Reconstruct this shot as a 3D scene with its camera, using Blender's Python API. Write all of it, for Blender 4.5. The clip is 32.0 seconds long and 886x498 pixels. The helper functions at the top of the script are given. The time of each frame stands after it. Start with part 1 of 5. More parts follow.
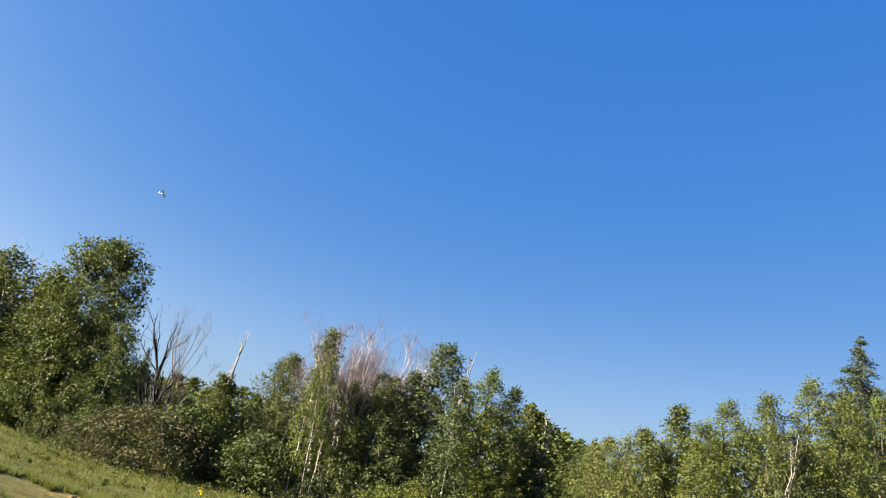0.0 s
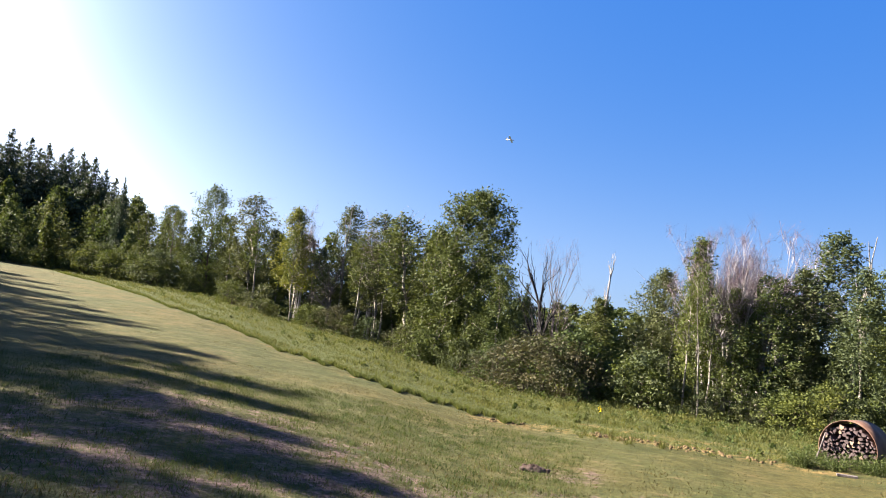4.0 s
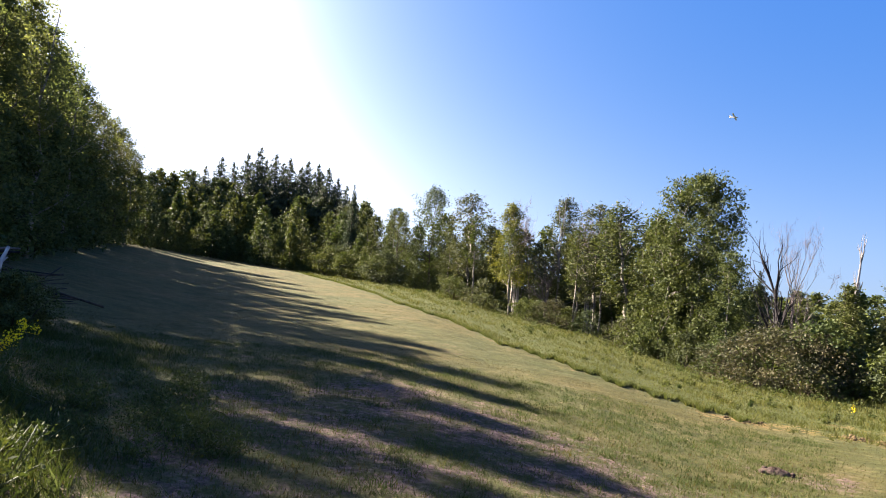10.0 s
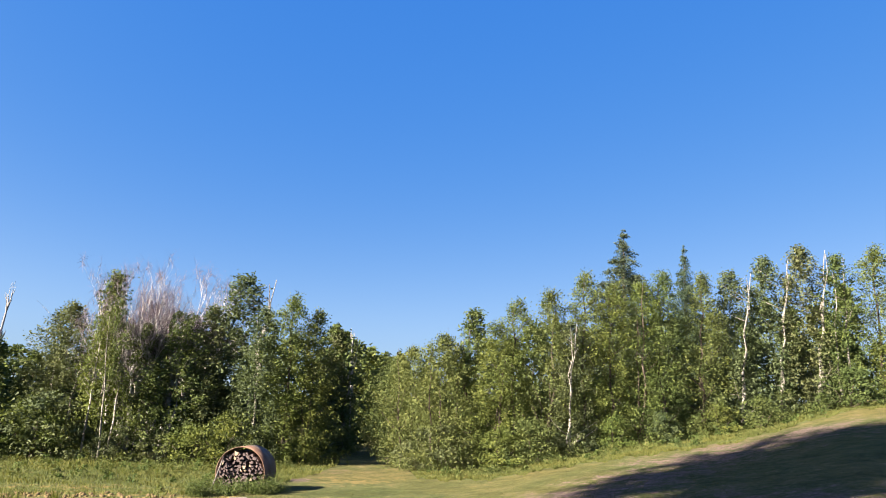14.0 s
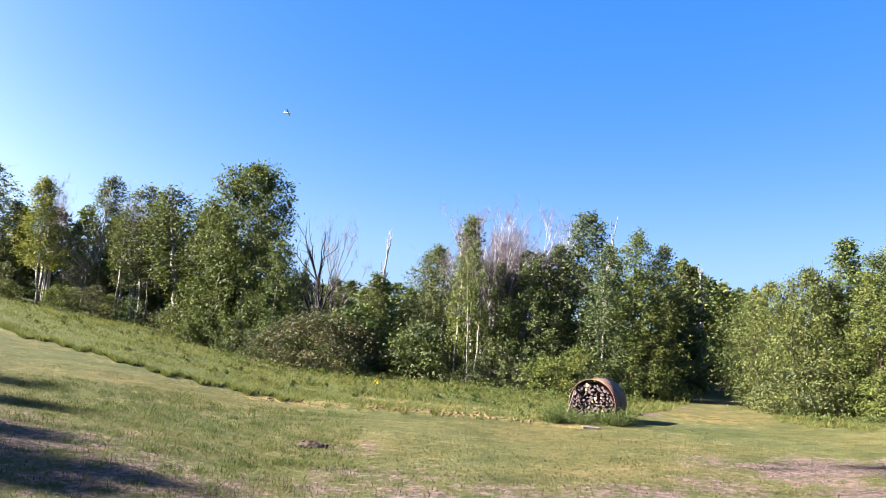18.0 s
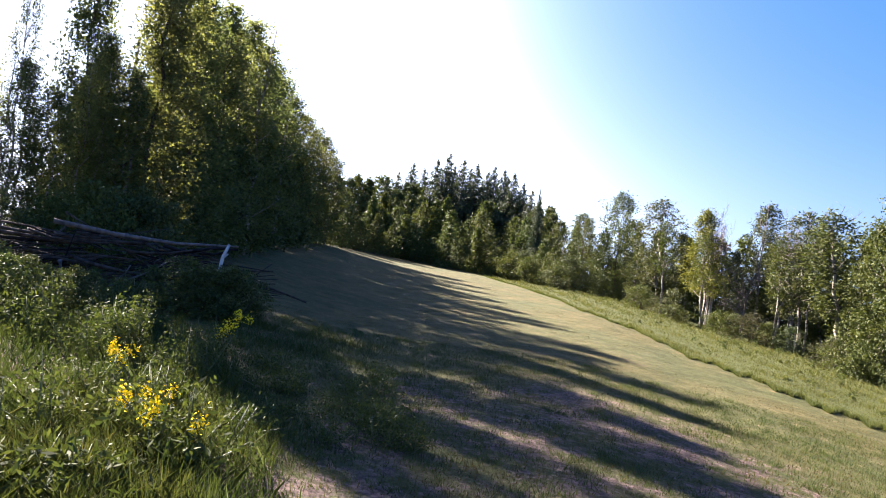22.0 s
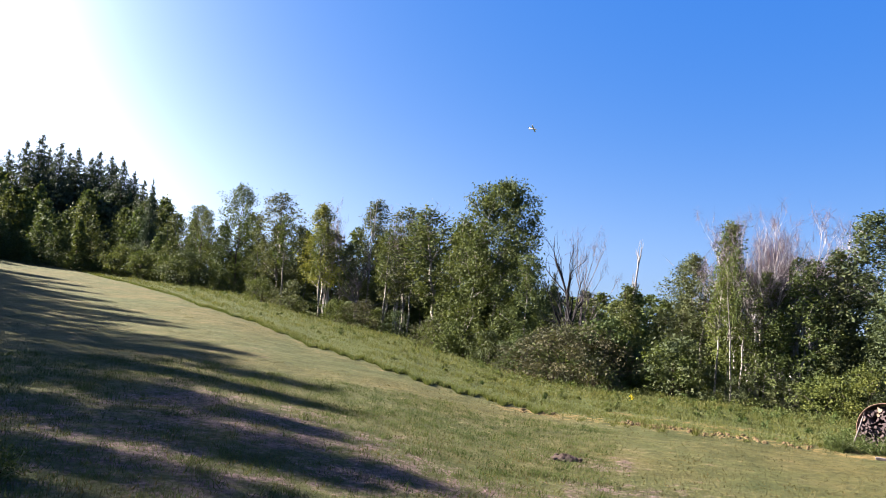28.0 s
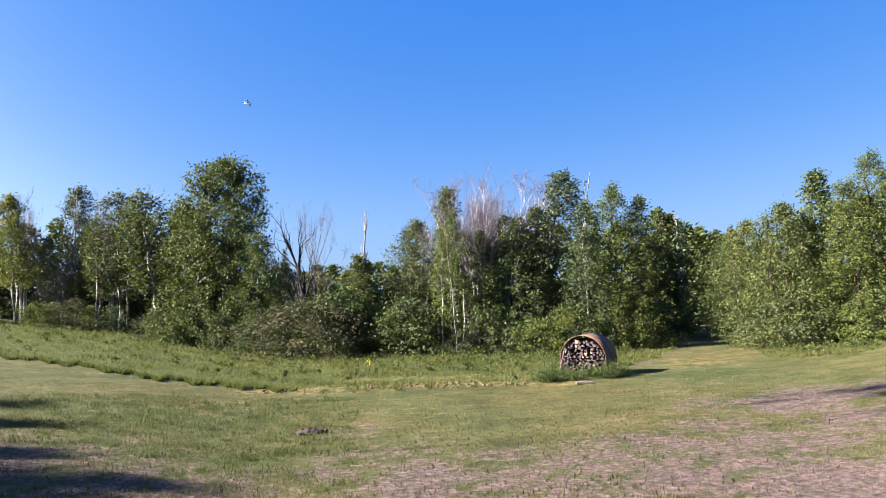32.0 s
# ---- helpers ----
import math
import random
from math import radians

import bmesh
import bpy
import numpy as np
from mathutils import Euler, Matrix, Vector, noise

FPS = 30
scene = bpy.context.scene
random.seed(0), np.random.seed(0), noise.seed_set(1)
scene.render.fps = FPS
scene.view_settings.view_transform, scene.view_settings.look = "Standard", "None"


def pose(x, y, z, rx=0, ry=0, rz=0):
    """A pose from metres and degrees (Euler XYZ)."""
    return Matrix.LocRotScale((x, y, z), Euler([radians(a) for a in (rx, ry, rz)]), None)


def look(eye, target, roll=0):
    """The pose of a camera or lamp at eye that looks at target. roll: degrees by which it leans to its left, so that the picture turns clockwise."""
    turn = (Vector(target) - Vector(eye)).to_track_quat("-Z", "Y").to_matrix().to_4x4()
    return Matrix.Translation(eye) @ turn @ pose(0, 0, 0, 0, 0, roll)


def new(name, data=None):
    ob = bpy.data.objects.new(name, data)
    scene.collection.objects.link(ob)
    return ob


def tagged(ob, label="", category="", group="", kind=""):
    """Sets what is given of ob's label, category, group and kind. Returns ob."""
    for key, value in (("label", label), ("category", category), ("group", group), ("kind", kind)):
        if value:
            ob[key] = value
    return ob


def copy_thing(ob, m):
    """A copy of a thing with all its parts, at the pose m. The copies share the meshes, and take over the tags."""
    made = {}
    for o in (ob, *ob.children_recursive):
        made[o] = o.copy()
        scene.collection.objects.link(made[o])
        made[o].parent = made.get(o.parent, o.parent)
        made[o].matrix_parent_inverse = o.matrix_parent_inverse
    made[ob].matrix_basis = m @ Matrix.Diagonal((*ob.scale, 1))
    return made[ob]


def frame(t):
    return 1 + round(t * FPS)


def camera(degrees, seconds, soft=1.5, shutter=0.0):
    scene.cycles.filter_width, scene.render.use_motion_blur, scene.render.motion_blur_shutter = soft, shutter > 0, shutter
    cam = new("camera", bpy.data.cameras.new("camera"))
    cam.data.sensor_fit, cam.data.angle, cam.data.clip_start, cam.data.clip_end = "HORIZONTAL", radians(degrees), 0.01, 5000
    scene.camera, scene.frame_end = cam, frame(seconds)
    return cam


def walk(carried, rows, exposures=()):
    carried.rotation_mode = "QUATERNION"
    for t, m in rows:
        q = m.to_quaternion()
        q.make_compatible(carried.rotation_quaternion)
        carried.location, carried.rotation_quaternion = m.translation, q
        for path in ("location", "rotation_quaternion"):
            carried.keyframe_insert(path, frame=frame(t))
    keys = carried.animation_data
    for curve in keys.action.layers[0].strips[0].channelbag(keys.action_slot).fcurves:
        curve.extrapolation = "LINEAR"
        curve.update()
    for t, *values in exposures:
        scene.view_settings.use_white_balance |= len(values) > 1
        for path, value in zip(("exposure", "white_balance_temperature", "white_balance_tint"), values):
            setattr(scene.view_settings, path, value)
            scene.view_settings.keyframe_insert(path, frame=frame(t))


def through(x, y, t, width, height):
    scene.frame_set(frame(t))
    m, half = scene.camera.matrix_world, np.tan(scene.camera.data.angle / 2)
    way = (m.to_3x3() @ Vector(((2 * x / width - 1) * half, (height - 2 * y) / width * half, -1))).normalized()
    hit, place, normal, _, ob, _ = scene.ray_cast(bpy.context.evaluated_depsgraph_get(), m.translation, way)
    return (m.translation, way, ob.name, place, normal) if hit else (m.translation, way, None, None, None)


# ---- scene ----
EYE = 1.75
cam = camera(63.0, 32.0, soft=1.0)
# the wearer stands on one spot and turns: seconds, and the turn in degrees
TURNS = [
    (0, 106.32, -11.06, -26.06),
    (0.5, 104.11, -12.34, -20.79),
    (1, 102.29, -13.79, -16.69),
    (1.5, 101.07, -14.73, -14.21),
    (2, 100.26, -15.21, -11.55),
    (2.5, 99.27, -14.62, -9.36),
    (3, 97.82, -12.83, -5.99),
    (3.5, 96.95, -8.17, -0.93),
    (4, 95.73, -5.52, 3.48),
    (4.5, 95.29, -2.08, 7.56),
    (6.5, 94.71, -2.03, 20.64),
    (7, 93.54, -2.08, 23.00),
    (7.5, 92.45, -2.10, 23.61),
    (8, 92.27, -2.37, 24.55),
    (8.5, 92.26, -2.92, 25.56),
    (9, 91.46, -2.09, 26.09),
    (9.5, 92.42, -3.42, 23.85),
    (10, 93.70, -4.56, 20.63),
    (10.5, 96.59, -5.44, 15.68),
    (11, 99.33, -4.34, 8.87),
    (11.5, 101.93, -1.01, 0.18),
    (12, 103.83, 4.06, -9.95),
    (12.5, 102.96, 5.28, -20.20),
    (13, 102.16, -0.96, -29.14),
    (13.5, 102.70, -2.69, -36.84),
    (14.5, 101.00, -2.80, -41.60),
    (15.5, 98.83, -2.90, -38.40),
    (16, 98.44, -2.81, -34.48),
    (16.5, 97.82, -2.75, -30.67),
    (17, 96.78, -2.60, -25.43),
    (17.5, 95.74, -3.72, -20.06),
    (18, 95.29, -3.94, -13.93),
    (18.5, 94.90, -5.37, -7.87),
    (19, 94.61, -5.08, -0.04),
    (19.5, 93.84, -4.92, 8.20),
    (20, 92.74, -8.82, 19.81),
    (20.5, 92.58, -9.68, 28.97),
    (21, 92.65, -8.06, 33.32),
    (21.5, 92.79, -7.62, 35.04),
    (22, 92.68, -6.68, 35.12),
    (22.5, 92.47, -5.47, 34.17),
    (23, 92.21, -4.32, 31.79),
    (23.5, 92.40, -3.85, 28.99),
    (24, 92.91, -3.72, 26.57),
    (24.5, 92.46, -3.78, 24.29),
    (25, 91.62, -3.71, 22.38),
    (25.5, 92.02, -4.65, 19.58),
    (26, 92.90, -5.09, 15.68),
    (26.5, 94.80, -2.12, 10.96),
    (28.5, 94.88, -4.34, 3.44),
    (29, 94.66, -3.37, 0.21),
    (29.5, 94.30, -2.82, -3.70),
    (30, 93.64, -1.92, -6.60),
    (30.5, 93.14, 0.46, -8.02),
    (31, 92.03, 2.24, -10.62),
    (31.5, 92.29, 2.52, -12.83),
    (32, 93.18, 2.45, -15.18),
]
EXPOSURES = [(0, 2.88, 7100, 6), (2, 2.97, 6750, 9), (4, 3.03, 6600, 12), (7, 3.11, 6850, 16), (10, 3.10, 6800, 15), (11, 3.03, 6700, 10), (12, 2.99, 6900, 7), (13.5, 2.99, 6900, 7), (16, 3.29, 6250, 8), (18, 3.31, 6280, 9), (19, 3.25, 6650, 12), (20, 3.05, 6600, 16), (20.8, 3.40, 6480, 18), (23.5, 3.36, 6480, 18), (25, 3.07, 6550, 18), (26, 3.01, 6600, 16), (29, 2.97, 6100, 12), (32, 2.97, 6050, 10)]

walk(cam, [(t, pose(0, 0, EYE, rx, ry, rz)) for t, rx, ry, rz in TURNS], exposures=EXPOSURES)

# ---- light ----
SUN_AZ, SUN_EL = -78.0, 29.0      # degrees, clockwise from +y
world = bpy.data.worlds.new("sky")
scene.world = world
world.use_nodes = True
wn = world.node_tree


def sky_node(dust):
    n = wn.nodes.new("ShaderNodeTexSky")
    n.sky_type = 'NISHITA'
    n.sun_disc = False
    n.sun_elevation, n.sun_rotation = radians(SUN_EL), radians(SUN_AZ)
    n.air_density, n.dust_density, n.ozone_density = 1.0, dust, 1.0
    return n


def world_math(op, a, b):
    n = wn.nodes.new("ShaderNodeMath")
    n.operation = op
    wn.links.new(a, n.inputs[0])
    if isinstance(b, float):
        n.inputs[1].default_value = b
    else:
        wn.links.new(b, n.inputs[1])
    return n.outputs[0]


# a clear deep blue sky, the bright haze round the sun, and paler air low over the horizon
split, haze, join = wn.nodes.new("ShaderNodeSeparateColor"), wn.nodes.new("ShaderNodeSeparateColor"), wn.nodes.new("ShaderNodeCombineColor")
wn.links.new(sky_node(0.2).outputs[0], split.inputs[0])
wn.links.new(sky_node(3.5).outputs[0], haze.inputs[0])
glow = world_math('MINIMUM', world_math('MULTIPLY', world_math('POWER', world_math('MULTIPLY', haze.outputs[0], 0.13), 2.9), 1.25), 0.42)
sky_way, sky_xyz = wn.nodes.new("ShaderNodeTexCoord"), wn.nodes.new("ShaderNodeSeparateXYZ")
wn.links.new(sky_way.outputs["Generated"], sky_xyz.inputs[0])
low = wn.nodes.new("ShaderNodeMapRange")
low.inputs["From Min"].default_value, low.inputs["From Max"].default_value = 0.0, 1.0
low.inputs["To Min"].default_value, low.inputs["To Max"].default_value = 1.0, 0.0
wn.links.new(sky_xyz.outputs[2], low.inputs["Value"])
low_air = world_math('POWER', low.outputs[0], 11.0)
for k, (power, gain, pale) in enumerate(((0.9, 0.105, 0.115), (0.42, 0.18, 0.112), (0.13, 0.365, 0.015))):
    c = world_math('MULTIPLY', world_math('POWER', world_math('MULTIPLY', split.outputs[k], 0.13), power), gain)
    c = world_math('ADD', c, world_math('MULTIPLY', low_air, pale))
    wn.links.new(world_math('ADD', c, glow), join.inputs[k])
wn.links.new(join.outputs[0], wn.nodes["Background"].inputs[0])
wn.nodes["Background"].inputs[1].default_value = 0.31
sun = new("sun", bpy.data.lights.new("sun", 'SUN'))
sun.data.energy, sun.data.angle, sun.data.color = 5.0, radians(0.53), (1.0, 0.91, 0.76)
sx, sy = math.sin(radians(SUN_AZ)), math.cos(radians(SUN_AZ))
sun.matrix_world = look((sx * 50, sy * 50, 50 * math.tan(radians(SUN_EL))), (0, 0, 0))

# ---- materials ----
def rgb(c):
    return (*c, 1.0)


def material(name, rough=0.8):
    m = bpy.data.materials.new(name)
    m.use_nodes = True
    nt = m.node_tree
    b = nt.nodes["Principled BSDF"]
    b.inputs["Roughness"].default_value = rough
    return m, nt, b


def noise_tex(nt, scale, detail=4.0, coord="Object", rough=0.6):
    tc = nt.nodes.new("ShaderNodeTexCoord")
    n = nt.nodes.new("ShaderNodeTexNoise")
    n.inputs["Scale"].default_value, n.inputs["Detail"].default_value = scale, detail
    n.inputs["Roughness"].default_value = rough
    nt.links.new(tc.outputs[coord], n.inputs["Vector"])
    return n


def ramp(nt, src, stops):
    r = nt.nodes.new("ShaderNodeValToRGB")
    while len(r.color_ramp.elements) < len(stops):
        r.color_ramp.elements.new(0.5)
    for e, (p, c) in zip(r.color_ramp.elements, stops):
        e.position, e.color = p, rgb(c)
    nt.links.new(src, r.inputs["Fac"])
    return r


def mix(nt, fac, a, b, mode='MIX'):
    m = nt.nodes.new("ShaderNodeMix")
    m.data_type, m.blend_type = 'RGBA', mode
    for sock, v in ((m.inputs[0], fac), (m.inputs[6], a), (m.inputs[7], b)):
        if isinstance(v, (int, float)):
            sock.default_value = v
        elif isinstance(v, tuple):
            sock.default_value = rgb(v)
        else:
            nt.links.new(v, sock)
    return m.outputs[2]


def bump(nt, b, src, strength, distance):
    n = nt.nodes.new("ShaderNodeBump")
    n.inputs["Strength"].default_value, n.inputs["Distance"].default_value = strength, distance
    nt.links.new(src, n.inputs["Height"])
    nt.links.new(n.outputs[0], b.inputs["Normal"])


def leaf_material(name, dark, light, through=0.21, rough=0.66, odd=None):
    """Leaves: each leaf has its own shade, each plant its own tint; light comes through them."""
    m, nt, b = material(name, rough)
    geo = nt.nodes.new("ShaderNodeNewGeometry")
    info = nt.nodes.new("ShaderNodeObjectInfo")
    stops = [(0.0, dark), (0.85, light)]
    if odd:
        stops.append((1.0, odd))
    col = ramp(nt, geo.outputs["Random Per Island"], stops).outputs[0]
    n = noise_tex(nt, 0.9, 3.0)
    tint = ramp(nt, n.outputs["Fac"], [(0.3, (0.72, 0.8, 0.78)), (0.7, (1.15, 1.1, 0.95))]).outputs[0]
    col = mix(nt, 1.0, col, tint, 'MULTIPLY')
    tint2 = ramp(nt, info.outputs["Random"], [(0.0, (0.85, 0.95, 0.9)), (1.0, (1.12, 1.05, 0.95))]).outputs[0]
    col = mix(nt, 1.0, col, tint2, 'MULTIPLY')
    nt.links.new(col, b.inputs["Base Color"])
    b.inputs["Specular IOR Level"].default_value = 0.08
    tr = nt.nodes.new("ShaderNodeBsdfTranslucent")
    warm = mix(nt, 1.0, col, (1.15, 1.15, 0.65), 'MULTIPLY')
    nt.links.new(warm, tr.inputs["Color"])
    ms = nt.nodes.new("ShaderNodeMixShader")
    ms.inputs[0].default_value = through
    nt.links.new(b.outputs[0], ms.inputs[1])
    nt.links.new(tr.outputs[0], ms.inputs[2])
    nt.links.new(ms.outputs[0], nt.nodes["Material Output"].inputs["Surface"])
    return m


def bark_material(name, stops, scale=(6, 6, 1.5), strength=0.5):
    m, nt, b = material(name, 0.85)
    tc = nt.nodes.new("ShaderNodeTexCoord")
    mp = nt.nodes.new("ShaderNodeMapping")
    mp.inputs["Scale"].default_value = scale
    n = nt.nodes.new("ShaderNodeTexNoise")
    n.inputs["Scale"].default_value, n.inputs["Detail"].default_value = 2.0, 6.0
    nt.links.new(tc.outputs["Object"], mp.inputs[0])
    nt.links.new(mp.outputs[0], n.inputs["Vector"])
    nt.links.new(ramp(nt, n.outputs["Fac"], stops).outputs[0], b.inputs["Base Color"])
    b.inputs["Specular IOR Level"].default_value = 0.15
    bump(nt, b, n.outputs["Fac"], strength, 0.03)
    return m


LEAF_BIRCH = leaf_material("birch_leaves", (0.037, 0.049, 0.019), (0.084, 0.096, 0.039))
LEAF_ASPEN = leaf_material("aspen_leaves", (0.042, 0.055, 0.018), (0.094, 0.106, 0.034))
# paler copy of the birch leaves: backlight and glare put into the colour
LEAF_SUNLIT = leaf_material("sunlit_birch_leaves", (0.0616, 0.0722, 0.0334), (0.125, 0.134, 0.0669), 0.55)
LEAF_WILLOW = leaf_material("willow_leaves", (0.0405, 0.0493, 0.0264), (0.0792, 0.088, 0.0493))
LEAF_YELLOW = leaf_material("yellowing_leaves", (0.0722, 0.081, 0.022), (0.167, 0.167, 0.044))
LEAF_DRY = leaf_material("dry_twigs", (0.078, 0.054, 0.086), (0.145, 0.108, 0.155), 0.1)
LEAF_BROWN = leaf_material("brownish_leaves", (0.0427, 0.0402, 0.0281), (0.0808, 0.0744, 0.0519), 0.2)
NEEDLES = leaf_material("spruce_needles", (0.019, 0.0285, 0.019), (0.0554, 0.0681, 0.0475), 0.15)
BARK_DARK = bark_material("dark_dead_wood", [(0.3, (0.00366, 0.00366, 0.00427)), (0.7, (0.0214, 0.0177, 0.0202))])
BARK_BARE = bark_material("bare_birch_bark", [(0.3, (0.185, 0.158, 0.163)), (0.7, (0.405, 0.37, 0.37))])
BARK_WHITE = bark_material("birch_bark", [(0.36, (0.0216, 0.0183, 0.0163)), (0.46, (0.155, 0.137, 0.122)), (0.75, (0.237, 0.214, 0.196))], (3, 3, 5))
BARK_STUMP = bark_material("white_birch_bark", [(0.3, (0.176, 0.167, 0.158)), (0.45, (0.334, 0.317, 0.308)), (0.75, (0.484, 0.466, 0.458))], (3, 3, 5))
BARK_BROWN = bark_material("brown_bark", [(0.3, (0.0194, 0.0146, 0.011)), (0.7, (0.0774, 0.058, 0.0476))])
BARK_GREY = bark_material("weathered_dead_wood", [(0.3, (0.0506, 0.0415, 0.0402)), (0.7, (0.163, 0.137, 0.132))])
BARK_PALE = bark_material("bleached_dead_wood", [(0.3, (0.15, 0.135, 0.135)), (0.7, (0.34, 0.31, 0.305))])

# ---- the plan: azimuth, distance of the wood's edge, elevation of its foot as seen from the eye ----
EDGE = [(-180, 30, 1.0), (-110, 16, 0.0), (-80, 15, -2.0), (-63, 15.5, -2.7), (-57, 17.5, -1.7), (-51, 27, 0.8), (-45, 60, 2.0), (-39, 68, 1.4),
        (-31, 66, 1.0), (-24, 57, 0.6), (-19, 51, -0.2), (-15.5, 46, -1.3), (-10, 42, -1.8), (-7.7, 40, -2.6), (-2, 35, -4.0),
        (4.4, 31, -4.9), (10, 30, -4.9), (17, 27.5, -5.2), (22, 26.5, -5.5), (28, 26.5, -5.1), (34.5, 33, -4.4), (39, 24, -5.2),
        (44, 23, -5.0), (50, 23, -3.7), (56, 24, -2.5), (62, 25.5, -1.3), (65.5, 26.5, -0.2), (70, 27.5, 1.3), (80, 30, 2.0), (110, 30, 2.0), (180, 30, 1.0)]
EDGE_AZ = np.array([e[0] for e in EDGE], float)
EDGE_D = np.array([e[1] for e in EDGE], float)
EDGE_Z = EYE + EDGE_D * np.tan(np.radians([e[2] for e in EDGE]))


FINE_AZ = np.arange(-180, 181, 1.0)
BELL = np.exp(-0.5 * (np.arange(-8, 9) / 2.6) ** 2)


def smooth(values):
    fine = np.interp(FINE_AZ, EDGE_AZ, values)
    return np.convolve(np.pad(fine, 8, "edge"), BELL / BELL.sum(), "valid")


FINE_D, FINE_Z = smooth(EDGE_D), smooth(EDGE_Z)


def edge(az):
    return float(np.interp(az, EDGE_AZ, EDGE_D))


def heights(x, y):
    """The ground's height, for arrays."""
    az, d = np.degrees(np.arctan2(x, y)), np.hypot(x, y)
    db, zb = np.interp(az, FINE_AZ, FINE_D), np.interp(az, FINE_AZ, FINE_Z)
    s = d / db
    g = np.where(s < 1, s ** 1.25, 1 + 0.5 * (1 - np.exp(-(np.maximum(s, 1) - 1) / 0.5)))
    rough = 0.012 * np.sin(0.9 * x + 0.4 * y) * np.sin(0.7 * y - 0.3 * x) * np.clip((d - 2) / 5, 0, 1)
    return zb * g + rough


def ground(x, y):
    return float(heights(np.array([x], float), np.array([y], float))[0])


def spot(az, d):
    """A place on the ground by azimuth and distance."""
    x, y = d * math.sin(radians(az)), d * math.cos(radians(az))
    return Vector((x, y, ground(x, y)))


def foot(az, el):
    """The place on the ground that is seen from the eye at this azimuth and elevation."""
    d = 2.0
    while d < 120 and EYE + d * math.tan(radians(el)) > spot(az, d).z:
        d += 0.05
    return spot(az, d)


# ---- mesh helpers ----
class Shape:
    """Vertices and faces, gathered and made into one mesh."""
    def __init__(self):
        self.v, self.f = [], []

    def tube(self, pts, radii, sides=6, caps=True):
        pts = [Vector(p) for p in pts]
        n0 = len(self.v)
        for i, p in enumerate(pts):
            a = pts[max(i - 1, 0)]
            b = pts[min(i + 1, len(pts) - 1)]
            q = (b - a).to_track_quat('Z', 'Y')
            for k in range(sides):
                t = 2 * math.pi * k / sides
                self.v.append(tuple(p + q @ Vector((radii[i] * math.cos(t), radii[i] * math.sin(t), 0))))
        for i in range(len(pts) - 1):
            for k in range(sides):
                a, b = n0 + i * sides + k, n0 + i * sides + (k + 1) % sides
                self.f.append((a, b, b + sides, a + sides))
        if caps:
            self.f.append(tuple(range(n0 + sides - 1, n0 - 1, -1)))
            e = n0 + (len(pts) - 1) * sides
            self.f.append(tuple(range(e, e + sides)))

    def mesh(self, name, mat, smooth=True):
        me = bpy.data.meshes.new(name)
        me.from_pydata(self.v, [], self.f)
        me.materials.append(mat)
        if smooth:
            me.polygons.foreach_set("use_smooth", [True] * len(me.polygons))
        return me


def quads_mesh(name, corners, mat):
    """A mesh of loose quads or triangles; corners: n x k x 3."""
    n, k = corners.shape[:2]
    me = bpy.data.meshes.new(name)
    me.vertices.add(n * k)
    me.vertices.foreach_set("co", np.ascontiguousarray(corners, np.float32).ravel())
    me.loops.add(n * k)
    me.loops.foreach_set("vertex_index", np.arange(n * k, dtype=np.int32))
    me.polygons.add(n)
    me.polygons.foreach_set("loop_start", np.arange(0, n * k, k, dtype=np.int32))
    me.polygons.foreach_set("loop_total", np.full(n, k, np.int32))
    me.update()
    me.materials.append(mat)
    return me


def child(name, me, parent, label=""):
    ob = new(name, me)
    ob.parent = parent
    return tagged(ob, label) if label else ob


def unit(a):
    return a / (np.linalg.norm(a, axis=-1, keepdims=True) + 1e-9)


def leaves(rng, centres, size, out=None, droop=0.2, slim=0.7, simple=False):
    """Leaves at the given centres: rhombic, or three-cornered where they are far off."""
    n = len(centres)
    axis = unit(rng.normal(size=(n, 3)) + (0, 0, -droop))
    if out is not None:
        axis = unit(axis + 0.5 * out)
    side = unit(np.cross(axis, rng.normal(size=(n, 3))))
    s = size * rng.uniform(0.6, 1.35, (n, 1))
    if simple:
        return np.stack([centres - axis * s * 0.4 - side * s * 0.42 * slim, centres - axis * s * 0.3 + side * s * 0.42 * slim, centres + axis * s * 0.6], 1)
    return np.stack([centres - axis * s * 0.5, centres + side * s * 0.5 * slim * 0.7, centres + axis * s * 0.5, centres - side * s * 0.5 * slim * 0.7], 1)


def crown_points(rng, n_clumps, per, profile, z0, z1, clump=0.4, hollow=0.12, lean=0.0, lobes=1.0):
    """Clump centres within a crown of the given outline, and leaf places round them."""
    z = z0 + (z1 - z0) * rng.beta(1.1, 1.1, n_clumps)
    a = rng.uniform(0, 2 * math.pi, n_clumps)
    lob = 1 + lobes * 0.16 * np.sin(2 * a + rng.uniform(0, 6)) + lobes * 0.16 * np.sin(3 * a + 5 * z / (z1 - z0) + rng.uniform(0, 6))
    r = profile((z - z0) / (z1 - z0)) * lob * np.sqrt(rng.uniform(hollow ** 2, 1, n_clumps))
    c = np.stack([r * np.cos(a) + lean * z, r * np.sin(a), z], 1)
    sizes = clump * rng.uniform(0.5, 1.5, n_clumps)
    ball = unit(rng.normal(size=(n_clumps * per, 3))) * (rng.uniform(0.1, 1, (n_clumps * per, 1)) ** 0.5)
    pts = np.repeat(c, per, 0) + ball * np.repeat(sizes, per)[:, None] * (1.15, 1.15, 0.9)
    out = unit(np.repeat(np.stack([np.cos(a), np.sin(a), 0 * a], 1), per, 0) + 1e-6)
    return c, pts, out


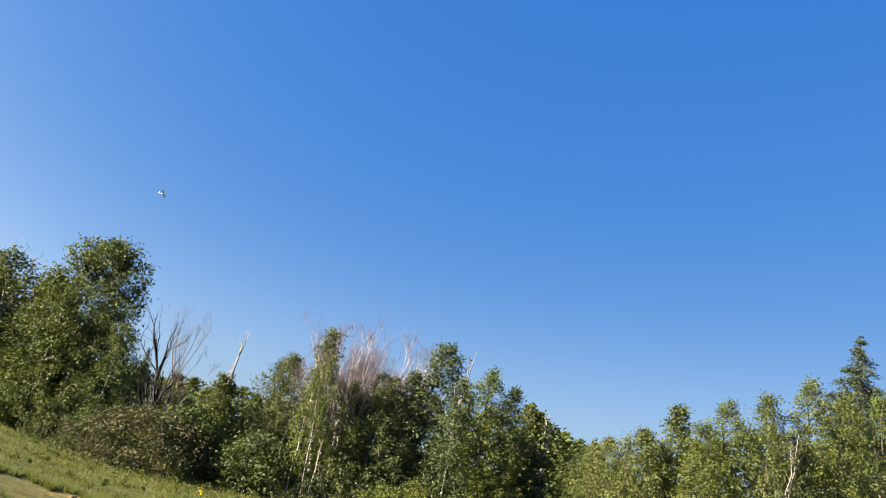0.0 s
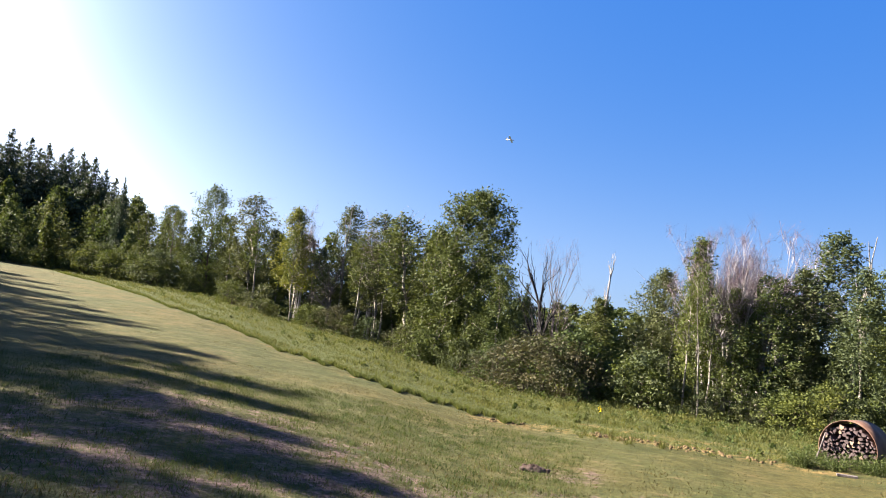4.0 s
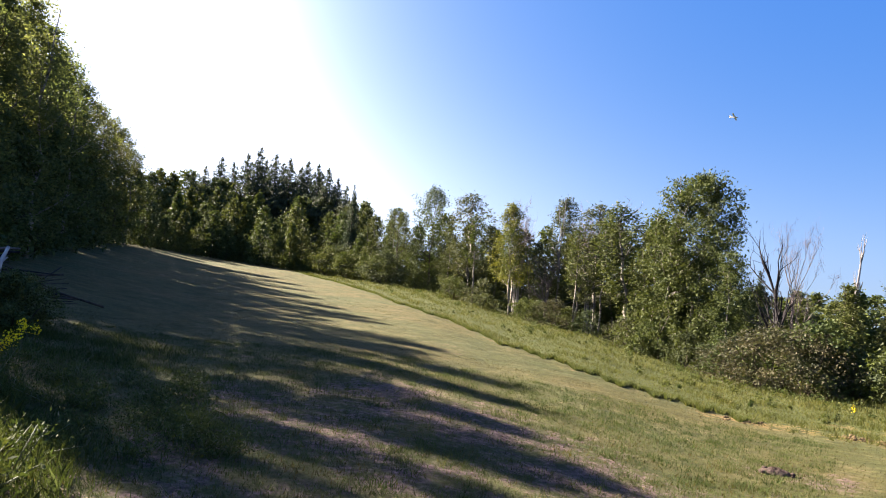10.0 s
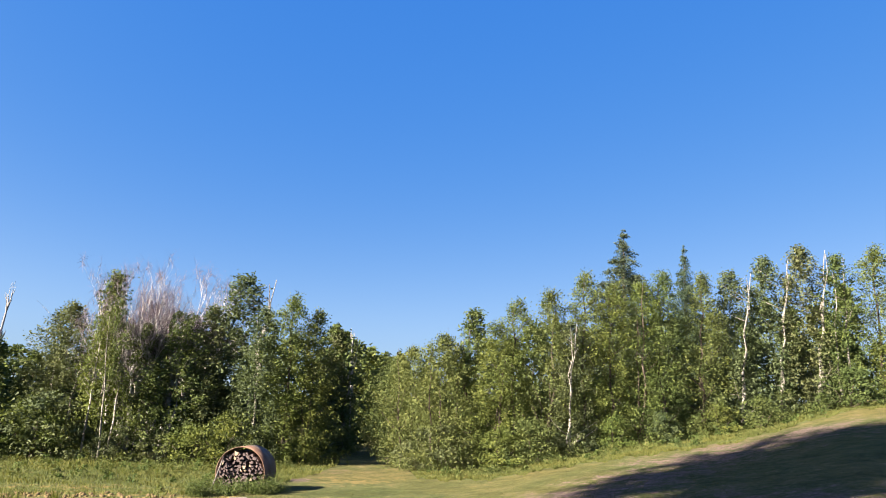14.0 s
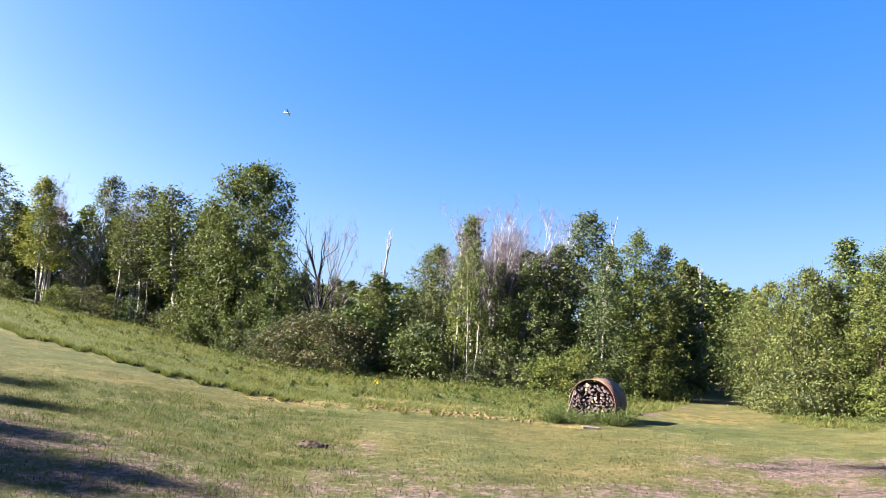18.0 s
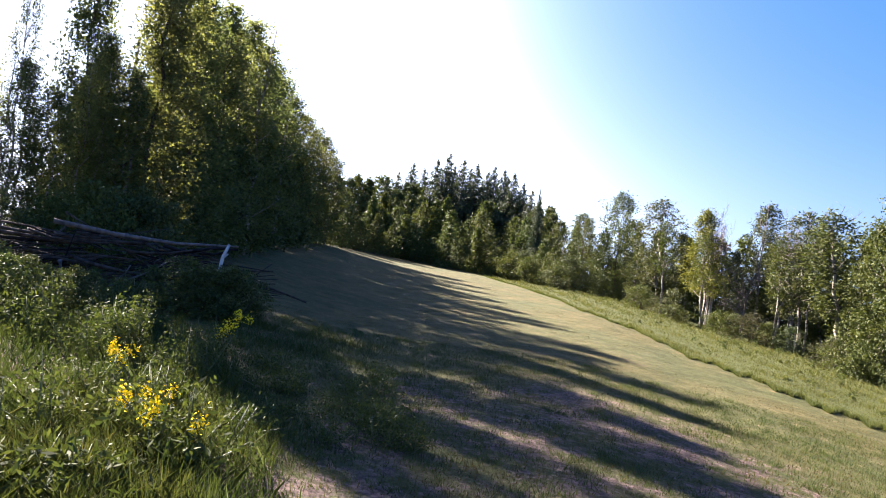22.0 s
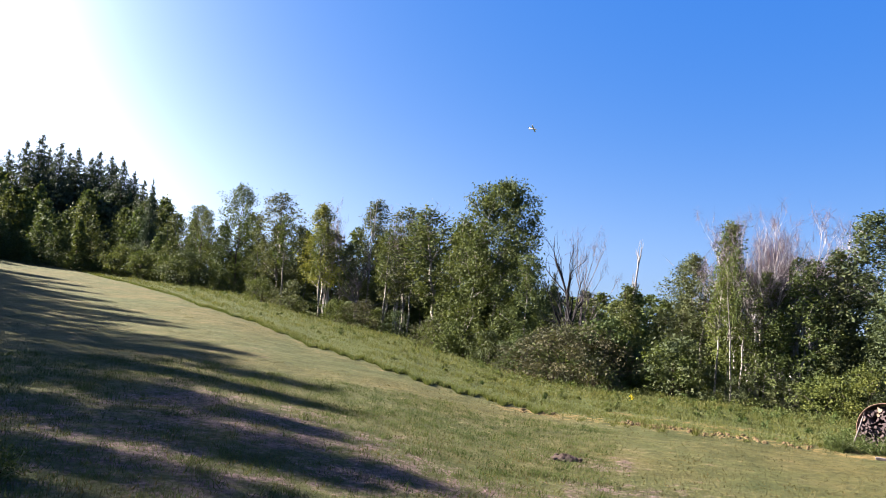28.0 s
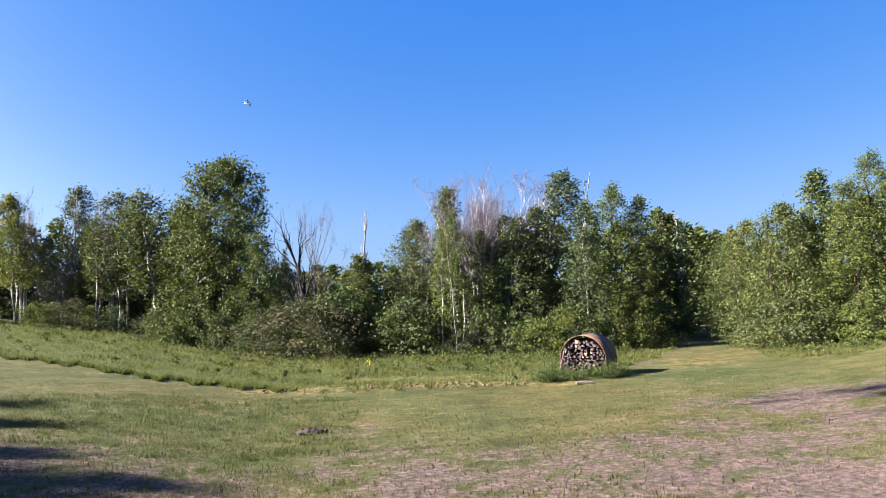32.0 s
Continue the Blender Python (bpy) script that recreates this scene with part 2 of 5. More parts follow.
def spray_points(rng, boughs, per, profile, z0, z1, lean=0.0, lobes=1.0, rise=0.45, twigs=7, hang=0.12, slack=0.085):
    """Ends of boughs that climb from the stem to the crown's outline, and leaves strung along their side twigs."""
    u = (np.arange(boughs) + rng.uniform(0, 1, boughs)) / boughs
    a = np.arange(boughs) * 2.39996 + rng.normal(size=boughs) * 0.5
    lob = 1 + lobes * 0.2 * np.sin(2 * a + rng.uniform(0, 6)) + lobes * 0.22 * np.sin(3 * a + 9 * u + rng.uniform(0, 6))
    r = np.maximum(profile(u), 0.12) * lob * rng.choice([0.5, 0.75, 0.95, 1.08], boughs, p=[0.2, 0.25, 0.35, 0.2])
    z = z0 + (z1 - z0) * u
    end = np.stack([r * np.cos(a) + lean * z, r * np.sin(a), z], 1)
    zs = np.maximum(z - rise * r - 0.25, 0.3 * z0)
    start = np.stack([lean * zs, 0 * zs, zs], 1)
    # side twigs off the outer part of each bough
    n = boughs * twigs
    k = np.repeat(np.arange(boughs), twigs)
    t = rng.uniform(0.4, 1.0, (n, 1))
    foot_ = start[k] + (end[k] - start[k]) * t
    ln = (0.16 + 0.3 * rng.uniform(0, 1, (n, 1))) * (0.55 + 0.45 * np.clip(r[k, None], 0, 1.4))
    way = unit(rng.normal(size=(n, 3)) * 0.75 + unit(end[k] - start[k]) * 0.8 + (0, 0, 0.12))
    m = max(per // twigs, 2)
    q = np.repeat(np.arange(n), m)
    v = rng.uniform(0.1, 1.15, (n * m, 1))
    pts = foot_[q] + way[q] * ln[q] * v + rng.normal(size=(n * m, 3)) * slack
    pts[:, 2] -= hang * (v[:, 0] ** 2) * rng.uniform(0.2, 1.6, n * m)
    out = unit(end[k][q] - start[k][q])
    return start, end, pts, out


def make_tree(name, seed, profile, leaf_mat, bark_mat, height=8.0, base=0.12, boughs=100, per=94, leaf=0.118, trunks=1, lean=0.0, limbs=12, bare_top=0, lobes=0.6, rise=0.45, slack=0.11, stem=1.0):
    """A broadleaf tree at the origin: trunks, limbs, and a crown of leafy sprays."""
    rng = np.random.default_rng(seed)
    root = new(name)
    z0, z1 = height * base, height
    starts, ends, pts, out = spray_points(rng, boughs, per, profile, z0, z1 - 0.25, lean, lobes, rise, slack=slack)
    for k in range(trunks):
        wood = Shape()
        off = Vector((rng.normal() * 0.25 * (trunks > 1), rng.normal() * 0.25 * (trunks > 1), 0))
        top = Vector((rng.normal() * 0.12 + lean * height + off.x * 1.6, rng.normal() * 0.12 + off.y * 1.6, height * (0.95 if k == 0 else rng.uniform(0.75, 0.95))))
        line = []
        for i in range(9):
            t = i / 8
            line.append(off.lerp(top, t) + Vector((rng.normal(), rng.normal(), 0)) * 0.06 * (0 < i) + Vector((0, 0, -0.15 * (i == 0))))
        r0 = 0.010 * height * (1 if trunks == 1 else 0.8) * stem
        wood.tube(line, [r0 * (1.25 if i == 0 else 1) * (1 - 0.92 * i / 8) + 0.006 for i in range(9)], 8)
        child("trunk", wood.mesh("trunk", bark_mat), root)
        if k == 0:
            main = line
    for i in rng.permutation(len(ends))[:limbs]:
        e = Vector(ends[i])
        t = max(0.08, min(0.92, starts[i][2] / height))
        s = main[int(t * 8)].lerp(main[min(int(t * 8) + 1, 8)], t * 8 - int(t * 8))
        m = s.lerp(e, 0.55) + Vector((0, 0, -0.06))
        r = 0.0045 * height * (1 - 0.6 * t)
        limb = Shape()
        limb.tube([s, m, e], [r, r * 0.6, 0.004], 5)
        for k in range(3):
            a = m.lerp(e, rng.uniform(0, 1))
            limb.tube([a, a + Vector(rng.normal(size=3)) * 0.22 + Vector((0, 0, 0.15))], [r * 0.3, 0.003], 4)
        child("limb", limb.mesh("limb", bark_mat), root)
    for k in range(bare_top):
        a, t = rng.uniform(0, 6.28), rng.uniform(0.6, 1.0)
        s = main[int(t * 8)]
        e = s + Vector((math.cos(a) * 0.7, math.sin(a) * 0.7, rng.uniform(0.7, 1.5)))
        limb = Shape()
        limb.tube([s, s.lerp(e, 0.5) + Vector((0, 0, 0.1)), e], [0.018, 0.011, 0.004], 4)
        for q in range(6):
            p = s.lerp(e, rng.uniform(0.2, 1))
            limb.tube([p, p + Vector(rng.normal(size=3)) * 0.2 + Vector((0, 0, 0.25))], [0.006, 0.002], 3)
        child("limb", limb.mesh("limb", bark_mat), root, "bare twig")
    child("crown", quads_mesh("crown", leaves(rng, pts, leaf, out, simple=True), leaf_mat), root)
    root["height"] = height
    return root


def make_spruce(name, seed, height=10.0, width=1.6, tiers=66, leaf=0.33, dense=0.85):
    """A spruce: tiers of drooping boughs of needles round a straight stem."""
    rng = np.random.default_rng(seed)
    root = new(name)
    wood = Shape()
    wood.tube([(0, 0, -0.15), (0.02, 0, height * 0.5), (0, 0, height)], [0.012 * height, 0.007 * height, 0.012], 8)
    pts, dirs = [], []
    for i in range(tiers):
        t = (i + 0.5) / tiers
        n = int(3.6 + 2.6 * (1 - t))
        for k in range(n):
            a, z = rng.uniform(0, 6.283), height * (0.03 + 0.96 * t) + rng.normal() * 0.12
            ln = width * (1 - t) ** 0.8 * rng.uniform(0.65, 1.15) + 0.03
            e = np.array((math.cos(a) * ln, math.sin(a) * ln, z - 0.34 * ln + 0.12))
            s = np.array((0, 0, z))
            m = int((9 + 26 * ln) * dense)
            u = rng.uniform(0.08, 1.05, m)[:, None]
            pts.append(s + (e - s) * u + rng.normal(size=(m, 3)) * (0.03 + 0.16 * ln * (1 - u) + 0.05 * ln) * (1, 1, 0.7))
            dirs.append(np.repeat(unit(np.array([[math.cos(a), math.sin(a), -0.35]])), m, 0))
    pts, dirs = np.concatenate(pts), np.concatenate(dirs)
    child("trunk", wood.mesh("trunk", BARK_BROWN), root)
    child("crown", quads_mesh("crown", leaves(rng, pts, leaf * (0.55 + 0.6 * (1 - pts[:, 2:3] / height)), dirs * 1.5, 0.5, 0.5, True), NEEDLES), root)
    root["height"] = height
    return root


def make_dead(name, seed, height=7.0, bark=BARK_GREY, spread=0.5, depth=4, trunks=1, thick=0.016, twig_leaf=0, up=0.12, first=6, stem_share=0.66, short=1.0):
    """A bare dead tree: stems, and limbs that fork into twigs."""
    rng = np.random.default_rng(seed)
    root = new(name)
    shapes, tips = [], []

    def grow(p, d, ln, r, level, shape):
        pts = [p]
        for i in range(4):
            d = (d + Vector(rng.normal(size=3)) * (0.05 if level == 0 else 0.1) + Vector((0, 0, 0.03))).normalized()
            pts.append(pts[-1] + d * ln / 4)
        rr = [r * (1 - 0.12 * i) for i in range(5)]
        shape.tube(pts, rr, 7 if level == 0 else 4 if level == 1 else 3, level == 0)
        if level >= depth:
            tips.append(pts[-1])
            return
        for k in range(3 if level else first):
            i = int(rng.integers(1, 5)) if level else int(rng.integers(2, 5))
            nd = (d + Vector(rng.normal(size=3)) * spread + Vector((0, 0, up))).normalized()
            if level == 0:
                shapes.append(("limb", Shape()))
            grow(pts[i], nd, ln * rng.uniform(0.42, 0.68) * (short if level == 0 else 1), rr[i] * 0.7, level + 1, shapes[-1][1] if level == 0 else shape)

    for k in range(trunks):
        d0 = Vector((rng.normal() * 0.08, rng.normal() * 0.08, 1)).normalized()
        stem = Shape()
        shapes.append(("trunk", stem))
        grow(Vector((rng.normal() * 0.35 * (k > 0), rng.normal() * 0.35 * (k > 0), -0.1)), d0, height * stem_share * (1 if k == 0 else rng.uniform(0.76, 1.0)), thick * height * (1 if k == 0 else 0.75), 0, stem)
    top = max(v[2] for _, s in shapes for v in s.v)
    for kind, s in shapes:
        s.v = [(x, y, z * height / top) for x, y, z in s.v]
        child(kind, s.mesh(kind, bark), root)
    if twig_leaf:
        c = np.array([tuple(t) for t in tips]) * (1, 1, height / top)
        c = np.repeat(c, twig_leaf, 0)
        way = unit(rng.normal(size=c.shape) * 0.5 + (0, 0, 0.7))
        side = unit(np.cross(way, rng.normal(size=c.shape))) * 0.0042
        ln = rng.uniform(0.2, 0.7, (len(c), 1))
        start = c - way * ln * 0.6
        child("crown", quads_mesh("crown", np.stack([start - side, start + side, c + way * ln], 1), LEAF_DRY), root, "fine purple-grey twigs")
    root["height"] = height
    return root


def make_shrub(name, seed, leaf_mat, height=1.6, width=1.2, clumps=46, per=58, leaf=0.088):
    rng = np.random.default_rng(seed)
    root = new(name)
    prof = lambda s: width * np.clip(np.sqrt(np.clip(1 - (s * 0.98) ** 2, 0, 1)), 0.1, 1) * (0.75 + 0.25 * np.sin(np.clip(s, 0, 1) * 3.1))
    c, pts, out = crown_points(rng, clumps, per, prof, 0.12, height, 0.26)
    for i in range(5):
        e = Vector(c[i])
        s = Vector((rng.normal() * 0.12, rng.normal() * 0.12, -0.08))
        stem = Shape()
        stem.tube([s, s.lerp(e, 0.5) + Vector((0, 0, 0.12)), e], [0.02, 0.013, 0.004], 4)
        child("stem", stem.mesh("stem", BARK_BROWN), root)
    child("foliage", quads_mesh("foliage", leaves(rng, np.maximum(pts, (-99, -99, 0.02)), leaf, out, simple=True), leaf_mat), root)
    root["height"] = height
    return root


def oval(w, low=0.75):
    return lambda s: w * np.clip(np.sin(np.clip(s, 0, 1) ** 0.75 * math.pi) ** 0.6, low * (1 - np.clip(s, 0, 1)), 1) + 0.05


def dome(w, taper=0.4, end=5):
    return lambda s: w * (1 - taper * np.clip(s, 0, 1)) * np.sqrt(1 - np.clip(s, 0, 0.995) ** end) * (0.9 + 0.1 * np.sin(np.clip(s, 0, 1) * 11)) + 0.05


def column(w):
    return lambda s: w * (1 - np.clip(s, 0, 1) ** 1.6) ** 0.8 * (0.88 + 0.12 * np.sin(np.clip(s, 0, 1) * 9)) + 0.05


# ---- ground ----
BARE_SLOPE = [(29.8, -6.3, 0.45, 0.9), (-30, -12, 2.2, 0.34), (-18, -11, 2.2, 0.34), (-8, -14, 1.8, 0.34), (-40, -15.5, 1.2, 0.4), (-26, -16, 1.2, 0.4), (-46, -17, 0.5, 0.85),
              (-44, -18, 0.5, 0.85), (-22.8, -9.4, 0.7, 0.75), (-17, -10.6, 0.7, 0.75), (-10, -13, 0.8, 0.7), (-3, -13.6, 0.8, 0.65), (-61.3, -9.7, 0.7, 0.7), (-64.4, -9.0, 0.8, 0.7)]
BARE_TRACK = [(67, -0.9, 2.0, 0.62), (63.5, -2.0, 1.9, 0.62), (60, -3.2, 1.9, 0.62), (56, -4.7, 1.8, 0.58), (52, -6.2, 1.6, 0.58), (47, -7.6, 1.3, 0.56), (42, -8.4, 1.1, 0.8),
              (36, -9.2, 0.9, 0.55), (40.3, -9.1, 0.8, 0.85), (45.5, -9.6, 1.2, 0.65), (13, -14.5, 0.9, 0.8), (20, -13, 0.8, 0.6), (30, -12, 0.9, 0.65), (43.5, -14.3, 1.3, 0.8)]
BARE_HOLLOW = [(35, -10.6, 0.8, 0.6), (25, -15, 0.9, 0.6), (33, -14.6, 0.9, 0.75), (-40, -16.5, 0.6, 0.6), (-47, -16.6, 0.6, 0.65), (-34, -17.5, 0.6, 0.55), (-24, -8.0, 1.5, 0.56),
               (-19, -8.8, 1.4, 0.56), (-14, -10, 1.2, 0.56), (-8, -12, 1.0, 0.56), (-28, -11, 1.3, 0.56), (5, -13.5, 0.7, 0.5), (33, -5.6, 0.8, 0.4), (-22, -13.5, 1.2, 0.5)]
BARE_FRINGE = [(-33, -9.0, 1.4, 0.45), (-12, -13.0, 1.0, 0.5), (-38, -12.5, 1.0, 0.42), (18, -15, 1.2, 0.6), (26, -13.2, 1.2, 0.55), (37, -13, 1.3, 0.6),
               (41, -11.6, 1.3, 0.6), (10, -12.6, 1.0, 0.45), (0, -13.5, 0.9, 0.45), (7, -10.6, 0.8, 0.45), (55, -9, 2.4, 0.62), (62, -7, 2.4, 0.62)]
BARE = BARE_SLOPE + BARE_TRACK + BARE_HOLLOW + BARE_FRINGE
DRY = [(az, -7.2 - 0.02 * az, 0.5, 0.8) for az in range(1, 26, 2)] + [(az, -6.6 - 0.02 * az, 0.8, 0.5) for az in range(8, 24, 3)] + [(-10, -4.9, 0.5, 0.5), (-17, -3.2, 0.6, 0.5), (34, -6.2, 1.2, 0.6)]


VERGE = [(-46, 3), (-31, 0.7), (-24, -0.95), (-16, -3.35), (-7.6, -5.45), (1.4, -7.1), (10.2, -7.6), (20.5, -7.6), (26, -7.0), (31, -6.0), (33.5, -4.8), (37.5, -4.6), (39, -5.9), (44, -5.7), (50, -4.4), (56, -3.2), (62, -1.9), (70, 0.8)]
VERGE_D = [foot(a, e).to_2d().length for a, e in VERGE]


def patches(x, y, spots):
    total = np.zeros_like(x)
    for az, el, r, k in spots:
        p = foot(az, el)
        total = np.maximum(total, k * np.exp(-((x - p.x) ** 2 + (y - p.y) ** 2) / r ** 2))
    return total


def dirt_amount(x, y):
    """How bare the soil is: the track and worn patches."""
    return patches(x, y, BARE)


def build_ground():
    na, radii = 320, [0.0, 1.0]
    while radii[-1] < 1500:
        radii.append(radii[-1] * 1.045 + 0.02)
    R, A = np.meshgrid(radii[1:], np.linspace(-math.pi, math.pi, na, endpoint=False), indexing="ij")
    x, y = R * np.sin(A), R * np.cos(A)
    z = heights(x, y)
    v = np.concatenate([[[0, 0, 0]], np.stack([x, y, z], -1).reshape(-1, 3)])
    nr = len(radii) - 1
    f = [(0, 1 + (k + 1) % na, 1 + k) for k in range(na)]
    for i in range(nr - 1):
        b = 1 + i * na
        f += [(b + k, b + (k + 1) % na, b + na + (k + 1) % na, b + na + k) for k in range(na)]
    me = bpy.data.meshes.new("ground")
    me.from_pydata(v.tolist(), [], f)
    at = me.attributes.new("bare_soil", 'FLOAT', 'POINT')
    at.data.foreach_set("value", dirt_amount(v[:, 0], v[:, 1]).astype(np.float32))
    at = me.attributes.new("dry_grass", 'FLOAT', 'POINT')
    at.data.foreach_set("value", patches(v[:, 0], v[:, 1], DRY).astype(np.float32))
    az, d = np.degrees(np.arctan2(v[:, 0], v[:, 1])), np.hypot(v[:, 0], v[:, 1])
    at = me.attributes.new("uncut_grass", 'FLOAT', 'POINT')
    uncut = np.clip((d - np.interp(az, [e[0] for e in VERGE], VERGE_D)) / 0.5, 0, 1) * ((az > -46) & (az < 72) & ~((az > 33) & (az < 37)))
    at.data.foreach_set("value", uncut.astype(np.float32))
    me.polygons.foreach_set("use_smooth", [True] * len(me.polygons))
    m, nt, b = material("meadow", 0.95)
    big, mid, fine = noise_tex(nt, 0.25, 4), noise_tex(nt, 1.3, 5), noise_tex(nt, 14, 6, rough=0.7)
    grass = ramp(nt, mid.outputs["Fac"], [(0.3, (0.0405, 0.0422, 0.0158)), (0.5, (0.0651, 0.0607, 0.0246)), (0.72, (0.0933, 0.0783, 0.0396))]).outputs[0]
    tone = ramp(nt, big.outputs["Fac"], [(0.35, (0.78, 0.92, 0.85)), (0.65, (1.14, 1.04, 1.0))]).outputs[0]
    grass = mix(nt, 1.0, grass, tone, 'MULTIPLY')
    soil = ramp(nt, fine.outputs["Fac"], [(0.3, (0.0475, 0.0308, 0.0282)), (0.7, (0.124, 0.09, 0.089))]).outputs[0]

    tuft = noise_tex(nt, 4.5, 8, rough=0.72)
    ragged = nt.nodes.new("ShaderNodeMath")
    ragged.operation = 'MULTIPLY_ADD'
    ragged.inputs[1].default_value = 1.3
    nt.links.new(tuft.outputs["Fac"], ragged.inputs[0])
    half_mid = nt.nodes.new("ShaderNodeMath")
    half_mid.operation = 'MULTIPLY_ADD'
    half_mid.inputs[1].default_value, half_mid.inputs[2].default_value = 0.6, -0.45
    nt.links.new(mid.outputs["Fac"], half_mid.inputs[0])
    nt.links.new(half_mid.outputs[0], ragged.inputs[2])

    def masked(name, gain, lo, hi):
        attr = nt.nodes.new("ShaderNodeAttribute")
        attr.attribute_name = name
        am = nt.nodes.new("ShaderNodeMath")
        am.operation = 'MULTIPLY_ADD'
        nt.links.new(attr.outputs["Fac"], am.inputs[0])
        am.inputs[1].default_value = gain
        nt.links.new(ragged.outputs[0], am.inputs[2])
        return ramp(nt, am.outputs[0], [(lo, (0, 0, 0)), (hi, (1, 1, 1))]).outputs[0]

    grass = mix(nt, masked("uncut_grass", 0.6, 0.6, 0.95), grass, (0.053, 0.062, 0.021))
    col = mix(nt, masked("dry_grass", 0.5, 0.66, 0.86), grass, (0.136, 0.0968, 0.0405))
    col = mix(nt, masked("bare_soil", 0.6, 0.66, 0.86), col, soil)
    gr = ramp(nt, fine.outputs["Fac"], [(0.25, (0.5, 0.52, 0.5)), (0.75, (1.42, 1.4, 1.35))]).outputs[0]
    col = mix(nt, 1.0, col, ramp(nt, tuft.outputs["Fac"], [(0.32, (0.6, 0.68, 0.62)), (0.66, (1.3, 1.24, 1.2))]).outputs[0], 'MULTIPLY')
    nt.links.new(mix(nt, 1.0, col, gr, 'MULTIPLY'), b.inputs["Base Color"])
    b.inputs["Specular IOR Level"].default_value = 0.1
    bump(nt, b, fine.outputs["Fac"], 0.9, 0.06)
    me.materials.append(m)
    return tagged(new("ground", me), "mown meadow with dry and bare patches", "ground", kind="structure")


build_ground()

